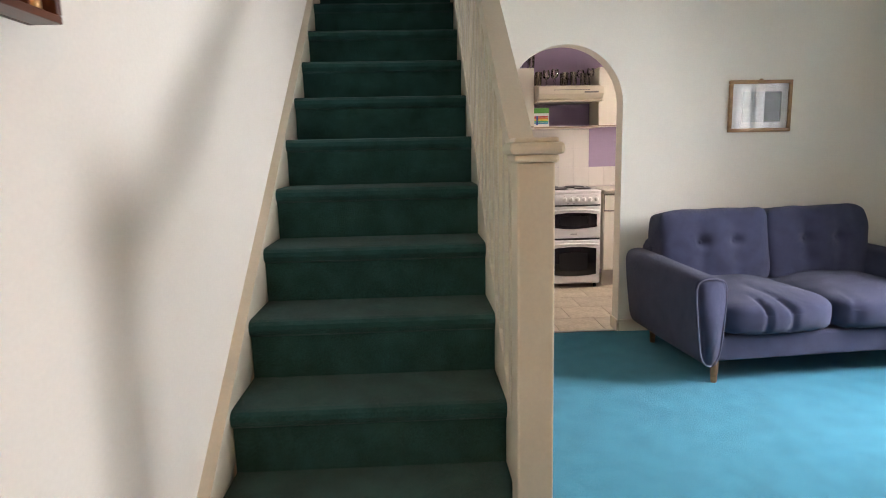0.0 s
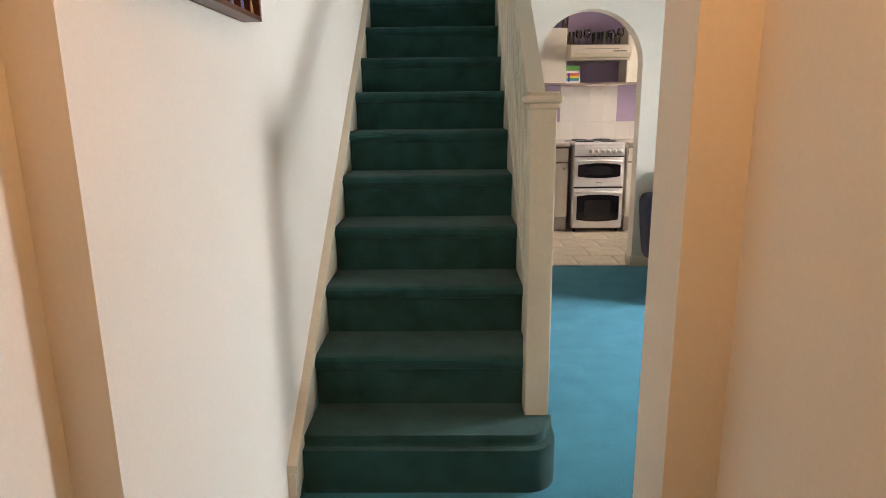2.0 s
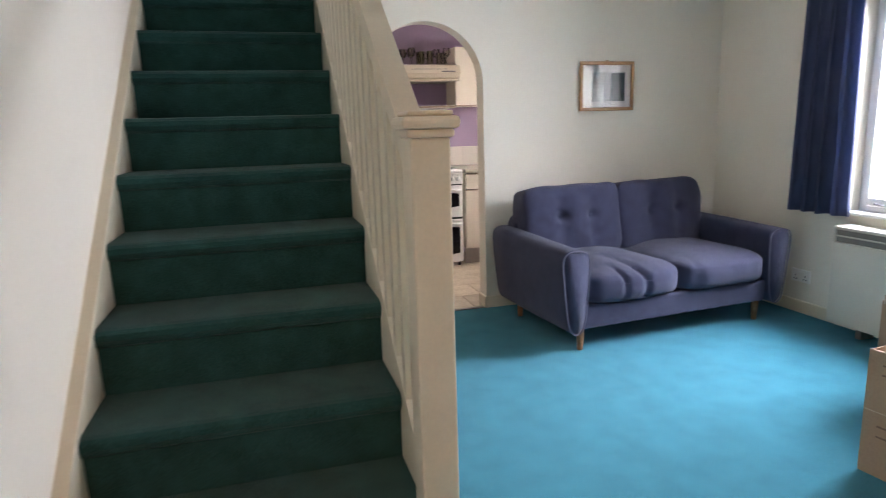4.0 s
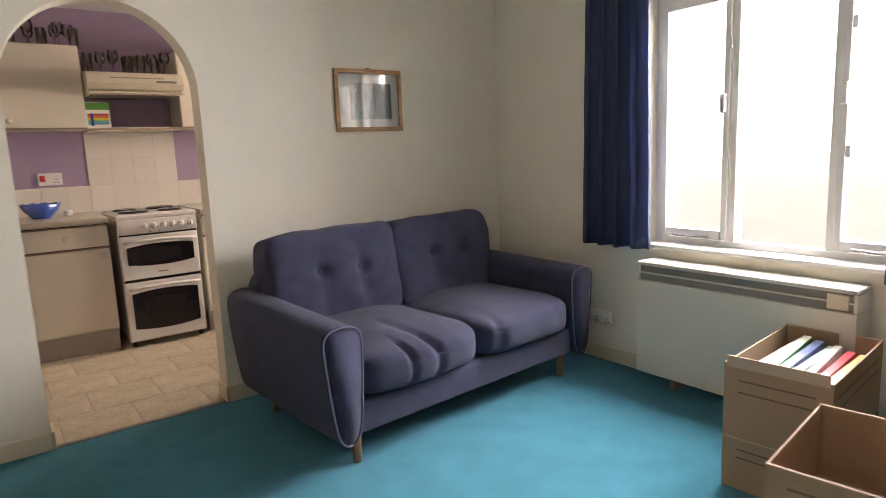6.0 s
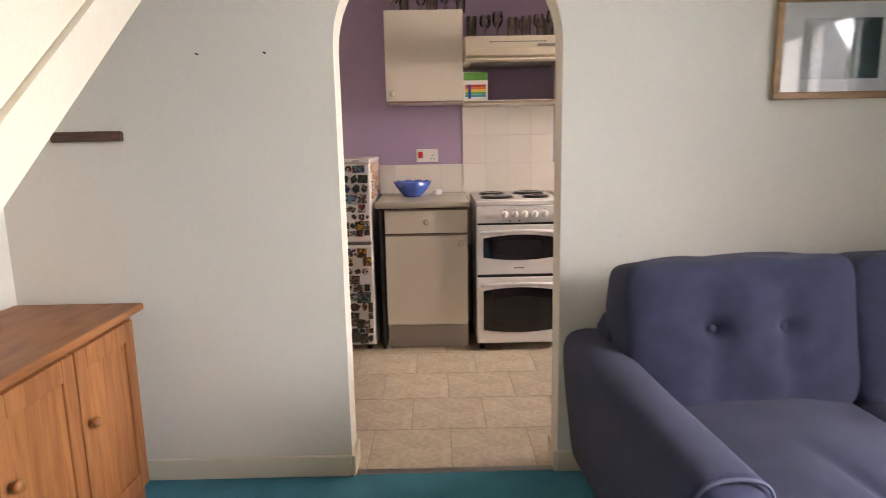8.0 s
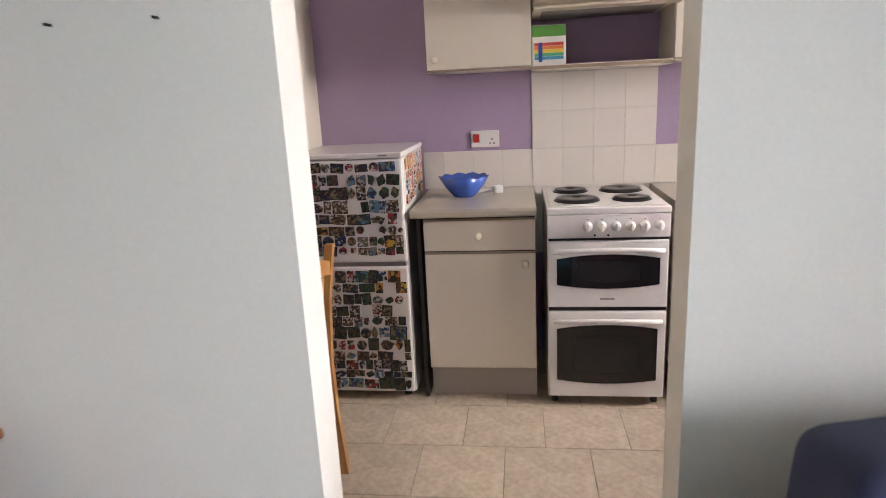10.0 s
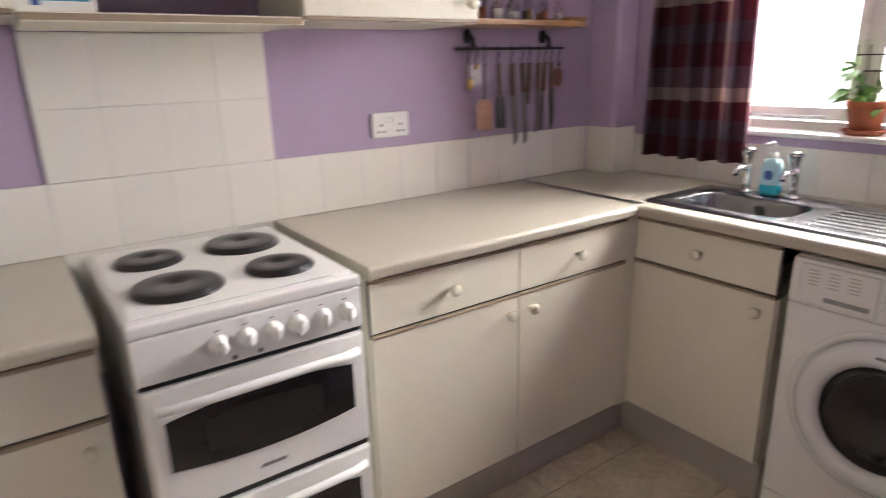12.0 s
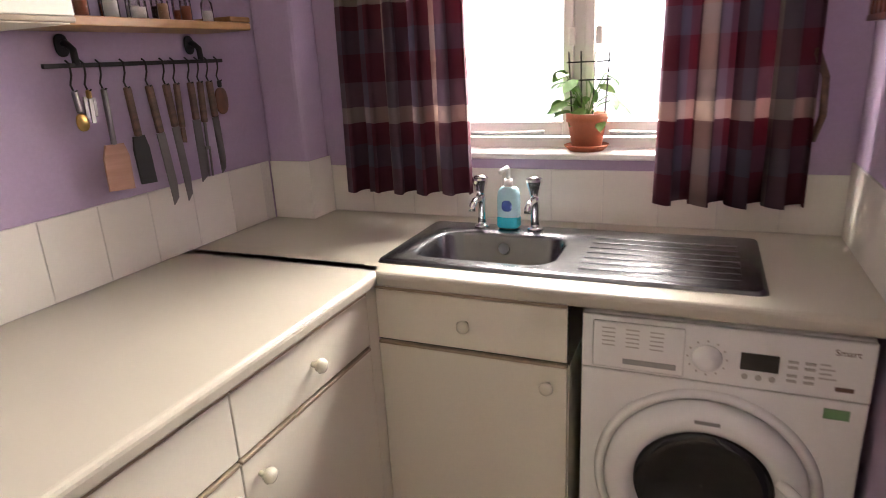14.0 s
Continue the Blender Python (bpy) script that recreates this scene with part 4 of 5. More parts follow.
def build_cooker():
    t = thing("cooker", 1.662, FY - 0.05, 0, 0, "white freestanding electric double-oven cooker with four hotplates", "cooker")
    w = 0.25
    part("body", box(-w, w, 0.02, 0.60, 0.04, 0.875, 0.004), M_WHITE, t)
    for x in (-w + 0.03, w - 0.03):
        for y in (0.06, 0.55):
            part("foot", cyl(0.015, 0.015, 0.04, 10, pose(x, y, 0)), M_BLACK, t)
    hob = part("hob", box(-w - 0.003, w + 0.003, 0.0, 0.60, 0.875, 0.905, 0.008, 3), M_WHITE, t)
    part("hob_rim", box(-w + 0.012, w - 0.012, 0.03, 0.575, 0.905, 0.909, 0.0018), M_WHITE, hob)
    for x, y, r in ((-0.115, 0.165, 0.092), (0.12, 0.165, 0.075), (-0.125, 0.42, 0.075), (0.11, 0.42, 0.092)):
        b = turned([(r + 0.008, 0.909), (r + 0.008, 0.913), (r, 0.915), (r, 0.921), (r - 0.006, 0.923), (0.02, 0.923), (0.018, 0.920), (0.0005, 0.920)], 32, pose(x, y, 0))
        part("hotplate", b, M_BLACK, hob, "round black sealed hotplate", True)
    part("control_panel", box(-w, w, 0.0, 0.0195, 0.775, 0.874, 0.004), M_WHITE, t)
    for i in range(6):
        x = -0.085 + i * 0.058
        b = turned([(0.021, 0), (0.021, 0.006), (0.017, 0.010), (0.016, 0.026), (0.006, 0.028)], 16, pose(x, 0.0, 0.825, 90, 0, 0))
        kn = part("control_knob", b, M_WHITE, t, "white control knob", True)
        part("pointer", box(x - 0.004, x + 0.004, -0.036, -0.026, 0.808, 0.842, 0.002), M_WHITE, kn)
        part("dial_mark", box(x - 0.004, x + 0.004, -0.0008, -0.0001, 0.853, 0.856), M_INK, t)
    for x in (-0.055, 0.0):
        part("indicator", cyl(0.005, 0.005, 0.003, 10, pose(x, 0.0, 0.787, 90, 0, 0)), M_BLACK, t)
    part("gap", box(-w + 0.004, w - 0.004, 0.008, 0.0195, 0.764, 0.774), M_BLACK, t)
    part("gap", box(-w + 0.004, w - 0.004, 0.008, 0.0195, 0.452, 0.468), M_BLACK, t)

    def oven(z0, z1, g0, g1):
        dr = part("oven_door", box(-w + 0.003, w - 0.003, -0.004, 0.0195, z0, z1, 0.006), M_WHITE, t, "white oven door")
        hw, n = 0.212, 10
        top = [(hw * (1 - 2 * i / n), g1 - 0.018 * (1 - 2 * i / n) ** 2) for i in range(n + 1)]
        bot = [(-hw * (1 - 2 * i / n), g0 + 0.018 * (1 - 2 * i / n) ** 2) for i in range(n + 1)]
        part("window", prism(top + bot, 0.003, "y", -0.0075), M_OVEN, dr, "curved black glass panel")
        part("inner_window", prism([(x * 0.62, (z - (g0 + g1) / 2) * 0.62 + (g0 + g1) / 2) for x, z in top + bot], 0.001, "y", -0.0088), M_BLACK, dr)
        hz = z1 - 0.030
        pts = [(-0.225 + 0.45 * i / 12, -0.012 - 0.030 * math.sin(math.pi * i / 12) ** 0.5, hz - 0.012 * (2 * i / 12 - 1) ** 2) for i in range(13)]
        part("handle", tube(pts, 0.011, 10), M_WHITE, dr, "white bowed handle", True)

    oven(0.470, 0.762, 0.555, 0.705)
    oven(0.050, 0.450, 0.115, 0.390)
    part("badge", box(-0.03, 0.03, -0.006, -0.0045, 0.505, 0.513), M_GRILLE, t, "small grey badge")


build_cooker()


def wall_cabinet(x0, x1, z0, z1, label, knob_side):
    t = thing("wall_cabinet", (x0 + x1) / 2, YK - 0.002, z0, 0, label, "cabinet", "kitchen wall cabinets")
    hw, h, d = (x1 - x0) / 2, z1 - z0, 0.30
    part("carcass", box(-hw, hw, -d, 0, 0, h), M_UNIT, t)
    dr = part("door", box(-hw + 0.002, hw - 0.002, -d - 0.0185, -d - 0.0005, 0.012, h - 0.002, 0.002), M_UNIT, t)
    part("edge_strip", box(-hw + 0.002, hw - 0.002, -d - 0.0195, -d - 0.001, 0.002, 0.0115, 0.002), M_TRIM, dr, "brown edge strip")
    knob(dr, knob_side * (hw - 0.04), -d - 0.0185, 0.055)
    return t


wall_cabinet(0.885, 1.360, 1.485, 2.03, "cream wall cabinet with a small round knob", -1)
wall_cabinet(1.972, 2.540, 1.485, 2.03, "cream wall cabinet lit by the kitchen window", 1)


def build_hood():
    t = thing("cooker_hood", 1.666, YK - 0.002, 1.72, 0, "cream visor cooker hood above the cooker", "cooker hood")
    w = 0.298
    part("body", prism([(-0.42, 0.0), (0, 0.0), (0, 0.15), (-0.30, 0.15), (-0.48, 0.125), (-0.50, 0.055), (-0.47, 0.02)], 2 * w, "x", -w), M_HOOD, t)
    part("visor", box(-w, w, -0.505, -0.40, -0.012, 0.0, 0.004), M_HOOD, t)
    for i in range(14):
        part("vent_slot", box(-w + 0.14 + i * 0.024, -w + 0.157 + i * 0.024, -0.4935, -0.485, 0.088, 0.094), M_GRILLE, t)
    part("switch_row", box(0.12, 0.25, -0.502, -0.492, 0.062, 0.076, 0.002), M_GRILLE, t)
    part("filter", box(-w + 0.04, w - 0.04, -0.39, -0.05, -0.008, 0.0), M_GRILLE, t)


build_hood()
hs = thing("wall_shelf", 1.666, YK - 0.002, 1.472, 0, "thin white shelf across the niche under the hood", "shelf")
part("board", box(-0.304, 0.304, -0.315, 0, 0, 0.022, 0.003), M_UNIT, hs)
part("back_edge", box(-0.304, 0.304, -0.318, -0.3155, 0.004, 0.018), M_TRIM, hs)
bk = thing("tea_box", 1.44, YK - 0.20, 1.4945, 0, "small white box with rainbow stripes standing on the shelf", "box")
part("carton", box(-0.075, 0.075, -0.05, 0.05, 0, 0.175, 0.002), M_PAPER, bk)
for i, c in enumerate(((0.06, 0.28, 0.45), (0.10, 0.40, 0.20), (0.75, 0.55, 0.05), (0.70, 0.20, 0.04), (0.55, 0.05, 0.05))):
    part("stripe", box(-0.065, 0.065, -0.0515, -0.0502, 0.025 + i * 0.015, 0.039 + i * 0.015), mat("stripe_print", c, 0.5), bk, "coloured stripe")
part("green_top", box(-0.074, 0.074, -0.0515, -0.0502, 0.125, 0.173), mat("green_print", (0.10, 0.30, 0.05), 0.5), bk, "green panel")
part("pen_print", box(-0.047, -0.030, -0.0530, -0.0517, 0.015, 0.10), M_LABEL, bk)

# glassware on top of the wall units and the hood
rg = random.Random(11)
protos = {}


def glassware(kind, seed):
    r = random.Random(seed)
    if kind == "wine_glass":
        rr_, h = r.uniform(0.030, 0.038), r.uniform(0.13, 0.17)
        prof = [(0.032, 0), (0.030, 0.003), (0.004, 0.008), (0.004, h * 0.45), (rr_ * 0.8, h * 0.58), (rr_, h * 0.75), (rr_ * 0.85, h), (rr_ * 0.82, h), (rr_ * 0.96, h * 0.75), (rr_ * 0.75, h * 0.6), (0.001, h * 0.5)]
    else:
        rr_, h = r.uniform(0.028, 0.036), r.uniform(0.09, 0.14)
        prof = [(rr_ * 0.8, 0), (rr_, h), (rr_ * 0.95, h), (rr_ * 0.75, 0.008), (0.001, 0.008)]
    return turned(prof, 14, None, False)


for i in range(26):
    kind = "wine_glass" if rg.random() < 0.6 else "tumbler"
    x = 0.93 + (i % 13) * 0.083 + rg.uniform(-0.012, 0.012)
    back = i >= 13
    on_hood = x > 1.36
    z = 1.8705 if on_hood else 2.0305
    y = YK - (0.09 if back else 0.20) + rg.uniform(-0.015, 0.015)
    key = (kind, i % 4)
    if key not in protos:
        g = thing(kind, x, y, z, 0, "clear drinking glass stored on top of the kitchen units", "glass", "glasses above the units")
        part("bowl", glassware(kind, i), M_TUMBLER, g, "", True)
        protos[key] = g
    else:
        copy_thing(protos[key], pose(x, y, z, 0, 0, rg.uniform(0, 360)))


def build_fridge():
    t = thing("fridge_freezer", 0.545, 5.43, 0, 0, "white fridge freezer covered in souvenir magnets", "fridge")
    w, d = 0.255, 0.56
    part("body", box(-w, w, 0.045, d, 0.03, 1.135, 0.006), M_WHITE, t)
    part("top", box(-w - 0.003, w + 0.003, 0.0, d, 1.136, 1.160, 0.006), M_WHITE, t)
    part("door", box(-w, w, 0.0, 0.043, 0.675, 1.132, 0.010), M_WHITE, t, "upper door")
    part("door", box(-w, w, 0.0, 0.043, 0.045, 0.655, 0.010), M_WHITE, t, "lower door")
    part("door_gap", box(-w + 0.01, w - 0.01, 0.010, 0.043, 0.656, 0.674), M_GRILLE, t)
    for x in (-w + 0.05, w - 0.05):
        part("foot", cyl(0.018, 0.018, 0.03, 10, pose(x, 0.08, 0)), M_BLACK, t)
    part("badge", box(w - 0.10, w - 0.06, -0.0045, -0.0032, 1.145, 1.151), M_GRILLE, t)


build_fridge()
def magnet_mat(name, stops, scale):
    """Souvenir print: patches of several colours, different on every magnet."""
    m = bpy.data.materials.new(name)
    m.use_nodes = True
    nt = m.node_tree
    b = nt.nodes["Principled BSDF"]
    b.inputs["Roughness"].default_value = 0.3
    tc, oi, ad, vo, rp, sp_ = (nt.nodes.new(k) for k in ("ShaderNodeTexCoord", "ShaderNodeObjectInfo", "ShaderNodeVectorMath", "ShaderNodeTexVoronoi", "ShaderNodeValToRGB", "ShaderNodeSeparateColor"))
    sc = nt.nodes.new("ShaderNodeMath")
    sc.operation, sc.inputs[1].default_value = "MULTIPLY", 40.0
    nt.links.new(oi.outputs["Random"], sc.inputs[0])
    nt.links.new(tc.outputs["Object"], ad.inputs[0])
    nt.links.new(sc.outputs[0], ad.inputs[1])
    nt.links.new(ad.outputs[0], vo.inputs["Vector"])
    vo.inputs["Scale"].default_value = scale
    nt.links.new(vo.outputs["Color"], sp_.inputs[0])
    nt.links.new(sp_.outputs[0], rp.inputs[0])
    rp.color_ramp.interpolation = "CONSTANT"
    el = rp.color_ramp.elements
    el[0].color, el[1].position, el[1].color = (*stops[0], 1), 1 / len(stops), (*stops[1], 1)
    for k in range(2, len(stops)):
        e = el.new(k / len(stops))
        e.color = (*stops[k], 1)
    nt.links.new(rp.outputs[0], b.inputs["Base Color"])
    return m


DK, BR, NV, GN, WH, RD, SK, TN, YE, OR = (0.016, 0.016, 0.018), (0.075, 0.048, 0.032), (0.02, 0.04, 0.10), (0.025, 0.07, 0.04), (0.52, 0.50, 0.46), (0.34, 0.03, 0.03), (0.11, 0.23, 0.32), (0.22, 0.155, 0.09), (0.52, 0.34, 0.05), (0.45, 0.17, 0.04)
MAGCOL = [(DK, BR, TN, BR), (SK, NV, WH, SK), (GN, DK, BR, GN), (BR, TN, DK, WH), (DK, OR, BR, YE), (NV, DK, WH, NV), (TN, GN, TN, DK), (WH, DK, WH, RD), (SK, GN, NV, TN), (DK, BR, RD, WH), (DK, DK, NV, TN), (WH, TN, BR, SK), (DK, BR, DK, GN), (DK, NV, DK, TN)]
HOTCOL = [(RD, WH, RD, DK), (YE, RD, WH, OR), (WH, NV, SK, WH), (OR, TN, RD, YE), (DK, WH, RD, DK)]
MAGMATS = [magnet_mat("magnet_print", c, 75 + 14 * (k % 4)) for k, c in enumerate(MAGCOL)]
HOTMATS = [magnet_mat("bright_magnet_print", c, 75 + 14 * (k % 3)) for k, c in enumerate(HOTCOL)]
mags = {}
rm = random.Random(21)


def magnet(x, y, z, rz, lean, w_, h_, kind, c, hot=False):
    """A souvenir plaque, disc or small figure of about w_ by h_ on a fridge door."""
    e = new("fridge_magnet")
    tagged(e, "small souvenir magnet stuck to the fridge", "magnet", "magnets on the fridge")
    key = (round(w_, 3), round(h_, 3), kind, c, hot)
    if key not in mags:
        if kind == "disc":
            b = cyl(h_ / 2, h_ / 2 * 0.94, 0.006, 18, pose(0, 0, 0, 90, 0, 0))
        elif kind == "figure":
            r_ = random.Random(c * 7 + int(w_ * 1000))
            n = 11
            out = [(w_ / 2 * math.cos(2 * math.pi * i / n) * r_.uniform(0.6, 1.1), h_ / 2 * math.sin(2 * math.pi * i / n) * r_.uniform(0.6, 1.1)) for i in range(n)]
            b = prism(out, 0.008, "y", -0.008)
        else:
            b = box(-w_ / 2, w_ / 2, -0.005, 0.0, -h_ / 2, h_ / 2, 0.0015, 1)
        o = part("plaque", b, (HOTMATS if hot else MAGMATS)[c], e)
        mags[key] = o.data
        if kind == "framed":
            rim = box(-w_ / 2 - 0.0035, w_ / 2 + 0.0035, -0.0042, -0.0001, -h_ / 2 - 0.0035, h_ / 2 + 0.0035, 0.001, 1)
            part("border", rim, M_PAPER if c % 2 else M_BLACK, e, "plain border")
    else:
        o = new("plaque", mags[key])
        o.parent = e
    e.matrix_basis = pose(x, y, z, 0, 0, rz) @ pose(0, 0, 0, 0, lean, 0)


def magnet_rows(z0, z1, u0, u1, put, hot):
    """Rows of magnets of uneven width and height, with slips of white door between them."""
    z = z1
    while z > z0 + 0.02:
        rh = rm.choice((0.036, 0.044, 0.050, 0.058))
        u = u0 + rm.uniform(0, 0.012)
        while u < u1 - 0.02:
            w_ = min(rm.choice((0.034, 0.042, 0.050, 0.058, 0.072)), u1 - u)
            kind = rm.choices(("plaque", "framed", "disc", "figure"), (5, 2, 1.2, 2.2))[0]
            h_ = rh * rm.choice((0.8, 0.95, 1.05))
            if kind == "disc":
                h_ = min(h_, w_)
            if rm.random() < 0.93:
                put(u + w_ / 2, z - rh / 2 + rm.uniform(-0.004, 0.004), w_, h_, kind, rm.randrange(len(HOTCOL if hot else MAGCOL)))
            u += w_ + rm.uniform(0.0005, 0.006)
        z -= rh + rm.uniform(0.0, 0.003)


for z0, z1 in ((0.70, 1.120), (0.06, 0.640)):
    magnet_rows(z0, z1, 0.545 - 0.245, 0.545 + 0.245, lambda u, z, w_, h_, kind, c: magnet(u, 5.4298, z, 0, rm.uniform(-6, 6), w_, h_, kind, c), False)
magnet_rows(0.93, 1.130, 5.49, 5.96, lambda u, z, w_, h_, kind, c: magnet(0.8002, u, z, 90, rm.uniform(-9, 9), w_, h_, kind, c, True), True)


def build_tall():
    t = thing("tall_cabinet", -0.04, YK - 0.002, 0, 0, "tall cream larder cabinet with two doors beside the fridge", "cabinet")
    w, d = 0.298, 0.60
    part("carcass", box(-w, w, -d, 0, 0.12, 2.10), M_UNIT, t)
    part("plinth", box(-w, w, -d + 0.05, 0, 0, 0.12), M_KICK, t)
    for z0, z1, kz in ((0.13, 1.335, 1.285), (1.365, 2.095, 1.415)):
        dr = part("door", box(-w + 0.002, w - 0.002, -d - 0.019, -d - 0.0005, z0, z1, 0.002), M_UNIT, t)
        part("edge_strip", box(-w + 0.002, w - 0.002, -d - 0.0205, -d - 0.001, z1 + 0.001, z1 + 0.010, 0.003) if z0 < 1 else box(-w + 0.002, w - 0.002, -d - 0.0205, -d - 0.001, z0 - 0.010, z0 - 0.001, 0.003), M_TRIM, dr)
        knob(dr, w - 0.05, -d - 0.019, kz)


build_tall()


def build_chair():
    t = thing("dining_chair", 0.43, 4.66, 0, -90, "light beech dining chair with slatted back beside the table", "chair")
    w = 0.20
    # local frame: the back stands at +y, the seat faces -y
    for sx in (-1, 1):
        prof = [(0.17, 0.0), (0.205, 0.0), (0.185, 0.25), (0.18, 0.45), (0.195, 0.70), (0.225, 0.90), (0.195, 0.90), (0.165, 0.70), (0.145, 0.45), (0.15, 0.25)]
        part("back_leg", prism(prof, 0.03, "x", sx * w - 0.015), M_BEECH, t)
        part("front_leg", box(sx * w - 0.017, sx * w + 0.017, -0.20, -0.166, 0, 0.43, 0.003), M_BEECH, t)
        part("side_rail", box(sx * w - 0.011, sx * w + 0.011, -0.166, 0.15, 0.385, 0.435, 0.002), M_BEECH, t)
        part("stretcher", box(sx * w - 0.010, sx * w + 0.010, -0.166, 0.16, 0.19, 0.215, 0.002), M_BEECH, t)
    n = 10
    top = [(-w + 2 * w * i / n, 0.835 + 0.045 * (1 - (2 * i / n - 1) ** 2)) for i in range(n + 1)]
    low = [(w - 2 * w * i / n, 0.79 + 0.030 * (1 - (2 * i / n - 1) ** 2)) for i in range(n + 1)]
    b = prism(top + low, 0.022, "y", 0.188)
    part("top_rail", b, M_BEECH, t, "curved top rail")
    part("lower_rail", box(-w + 0.015, w - 0.015, 0.152, 0.172, 0.50, 0.54, 0.002), M_BEECH, t)
    for i in range(5):
        x = -w + 0.068 + i * 0.066
        part("slat", prism([(0.155, 0.535), (0.169, 0.535), (0.203, 0.83), (0.189, 0.83)], 0.022, "x", x - 0.011), M_BEECH, t)
    part("seat", _at(soft_box(2 * w + 0.02, 0.37, 0.045, 9, 8), 0, -0.03, 0.458), M_PAPER, t, "pale padded seat", True)


build_chair()
tb = thing("dining_table", -0.02, 4.62, 0, 0, "brown wooden kitchen table against the wall", "table")
part("tabletop", box(-0.31, 0.31, -0.42, 0.42, 0.715, 0.742, 0.004), M_TABLE, tb)
for x in (-0.26, 0.26):
    for y in (-0.37, 0.37):
        part("leg", box(x - 0.022, x + 0.022, y - 0.022, y + 0.022, 0, 0.715, 0.003), M_TABLE, tb)


def build_bowl():
    t = thing("glass_bowl", 1.03, 5.80, TOPZ, 0, "blue moulded glass bowl on the worktop", "bowl")
    seg = 40
    b = bmesh.new()
    prof = [(0.050, 0.0), (0.060, 0.010), (0.095, 0.050), (0.120, 0.096), (0.116, 0.097), (0.091, 0.052), (0.054, 0.014), (0.001, 0.011)]
    rings = []
    for k, (r, z) in enumerate(prof):
        rings.append([b.verts.new((r * (1 + (0.025 if 1 < k < 6 else 0) * math.cos(10 * a)) * math.cos(a), r * (1 + (0.025 if 1 < k < 6 else 0) * math.cos(10 * a)) * math.sin(a), z + (0.004 * math.cos(10 * a) if k in (3, 4) else 0))) for a in (2 * math.pi * i / seg for i in range(seg))])
    for a, c in zip(rings, rings[1:]):
        for i in range(seg):
            b.faces.new((a[i], a[(i + 1) % seg], c[(i + 1) % seg], c[i]))
    b.faces.new(rings[0][::-1])
    part("bowl_body", b, M_BLUEGLASS, t, "", True)


build_bowl()
pl = thing("mains_plug", 1.19, 5.86, TOPZ, 20, "white mains plug lying on the worktop", "plug")
part("plug_body", _at(soft_box(0.05, 0.045, 0.04, 4, 6), 0, 0, 0.02), M_SOCKET, pl, "", True)
part("cord", tube([(-0.02, 0, 0.02), (-0.05, 0.01, 0.012), (-0.09, 0.03, 0.006), (-0.13, 0.02, 0.005)], 0.0045), M_SOCKET, pl, "", True)

build_socket(1.125, YK - 0.001, 1.157, "y", "white cooker switch and socket with a red rocker", True)
build_socket(2.395, YK - 0.001, 1.175, "y", "white double socket on the lilac wall")


# sink, taps, bottle
def build_sink():
    t = thing("sink", 3.245, 5.02, TOPZ, 0, "stainless steel sink with a bowl and ribbed drainer", "sink")
    x0, x1, y0, y1 = -0.210, 0.195, -0.45, 0.45
    by0, by1, bx0, bx1 = 0.005, 0.395, -0.155, 0.105
    n = 6
    b = bmesh.new()

    def ring(xa, xb, ya, yb, r, z):
        vs = []
        for cx, cy, a0 in ((xb - r, yb - r, 0), (xa + r, yb - r, 90), (xa + r, ya + r, 180), (xb - r, ya + r, 270)):
            for i in range(n + 1):
                a = radians(a0 + 90 * i / n)
                vs.append(b.verts.new((cx + r * math.cos(a), cy + r * math.sin(a), z)))
        return vs

    def loft(a, c):
        m_ = len(a)
        for i in range(m_):
            b.faces.new((a[i], a[(i + 1) % m_], c[(i + 1) % m_], c[i]))

    rs = [ring(x0, x1, y0, y1, 0.02, 0.0), ring(x0 + 0.004, x1 - 0.004, y0 + 0.004, y1 - 0.004, 0.018, 0.007), ring(x0 + 0.018, x1 - 0.018, y0 + 0.018, y1 - 0.018, 0.016, 0.008),
          ring(bx0, bx1, by0, by1, 0.07, 0.007), ring(bx0 + 0.012, bx1 - 0.012, by0 + 0.012, by1 - 0.012, 0.065, -0.004), ring(bx0 + 0.022, bx1 - 0.022, by0 + 0.022, by1 - 0.022, 0.06, -0.150), ring(bx0 + 0.045, bx1 - 0.045, by0 + 0.045, by1 - 0.045, 0.045, -0.175)]
    for a, c in zip(rs, rs[1:]):
        loft(a, c)
    b.faces.new(rs[-1])
    bmesh.ops.recalc_face_normals(b, faces=b.faces)
    part("basin", b, M_SINK, t, "", True)
    for i in range(7):
        x = -0.14 + i * 0.042
        part("drainer_rib", box(x - 0.007, x + 0.007, -0.40, -0.05, 0.0065, 0.0092, 0.0012), M_SINK, t)
    part("overflow", cyl(0.016, 0.016, 0.003, 12, pose(0.088, 0.20, -0.035, 0, -85, 0)), M_BLACK, t)


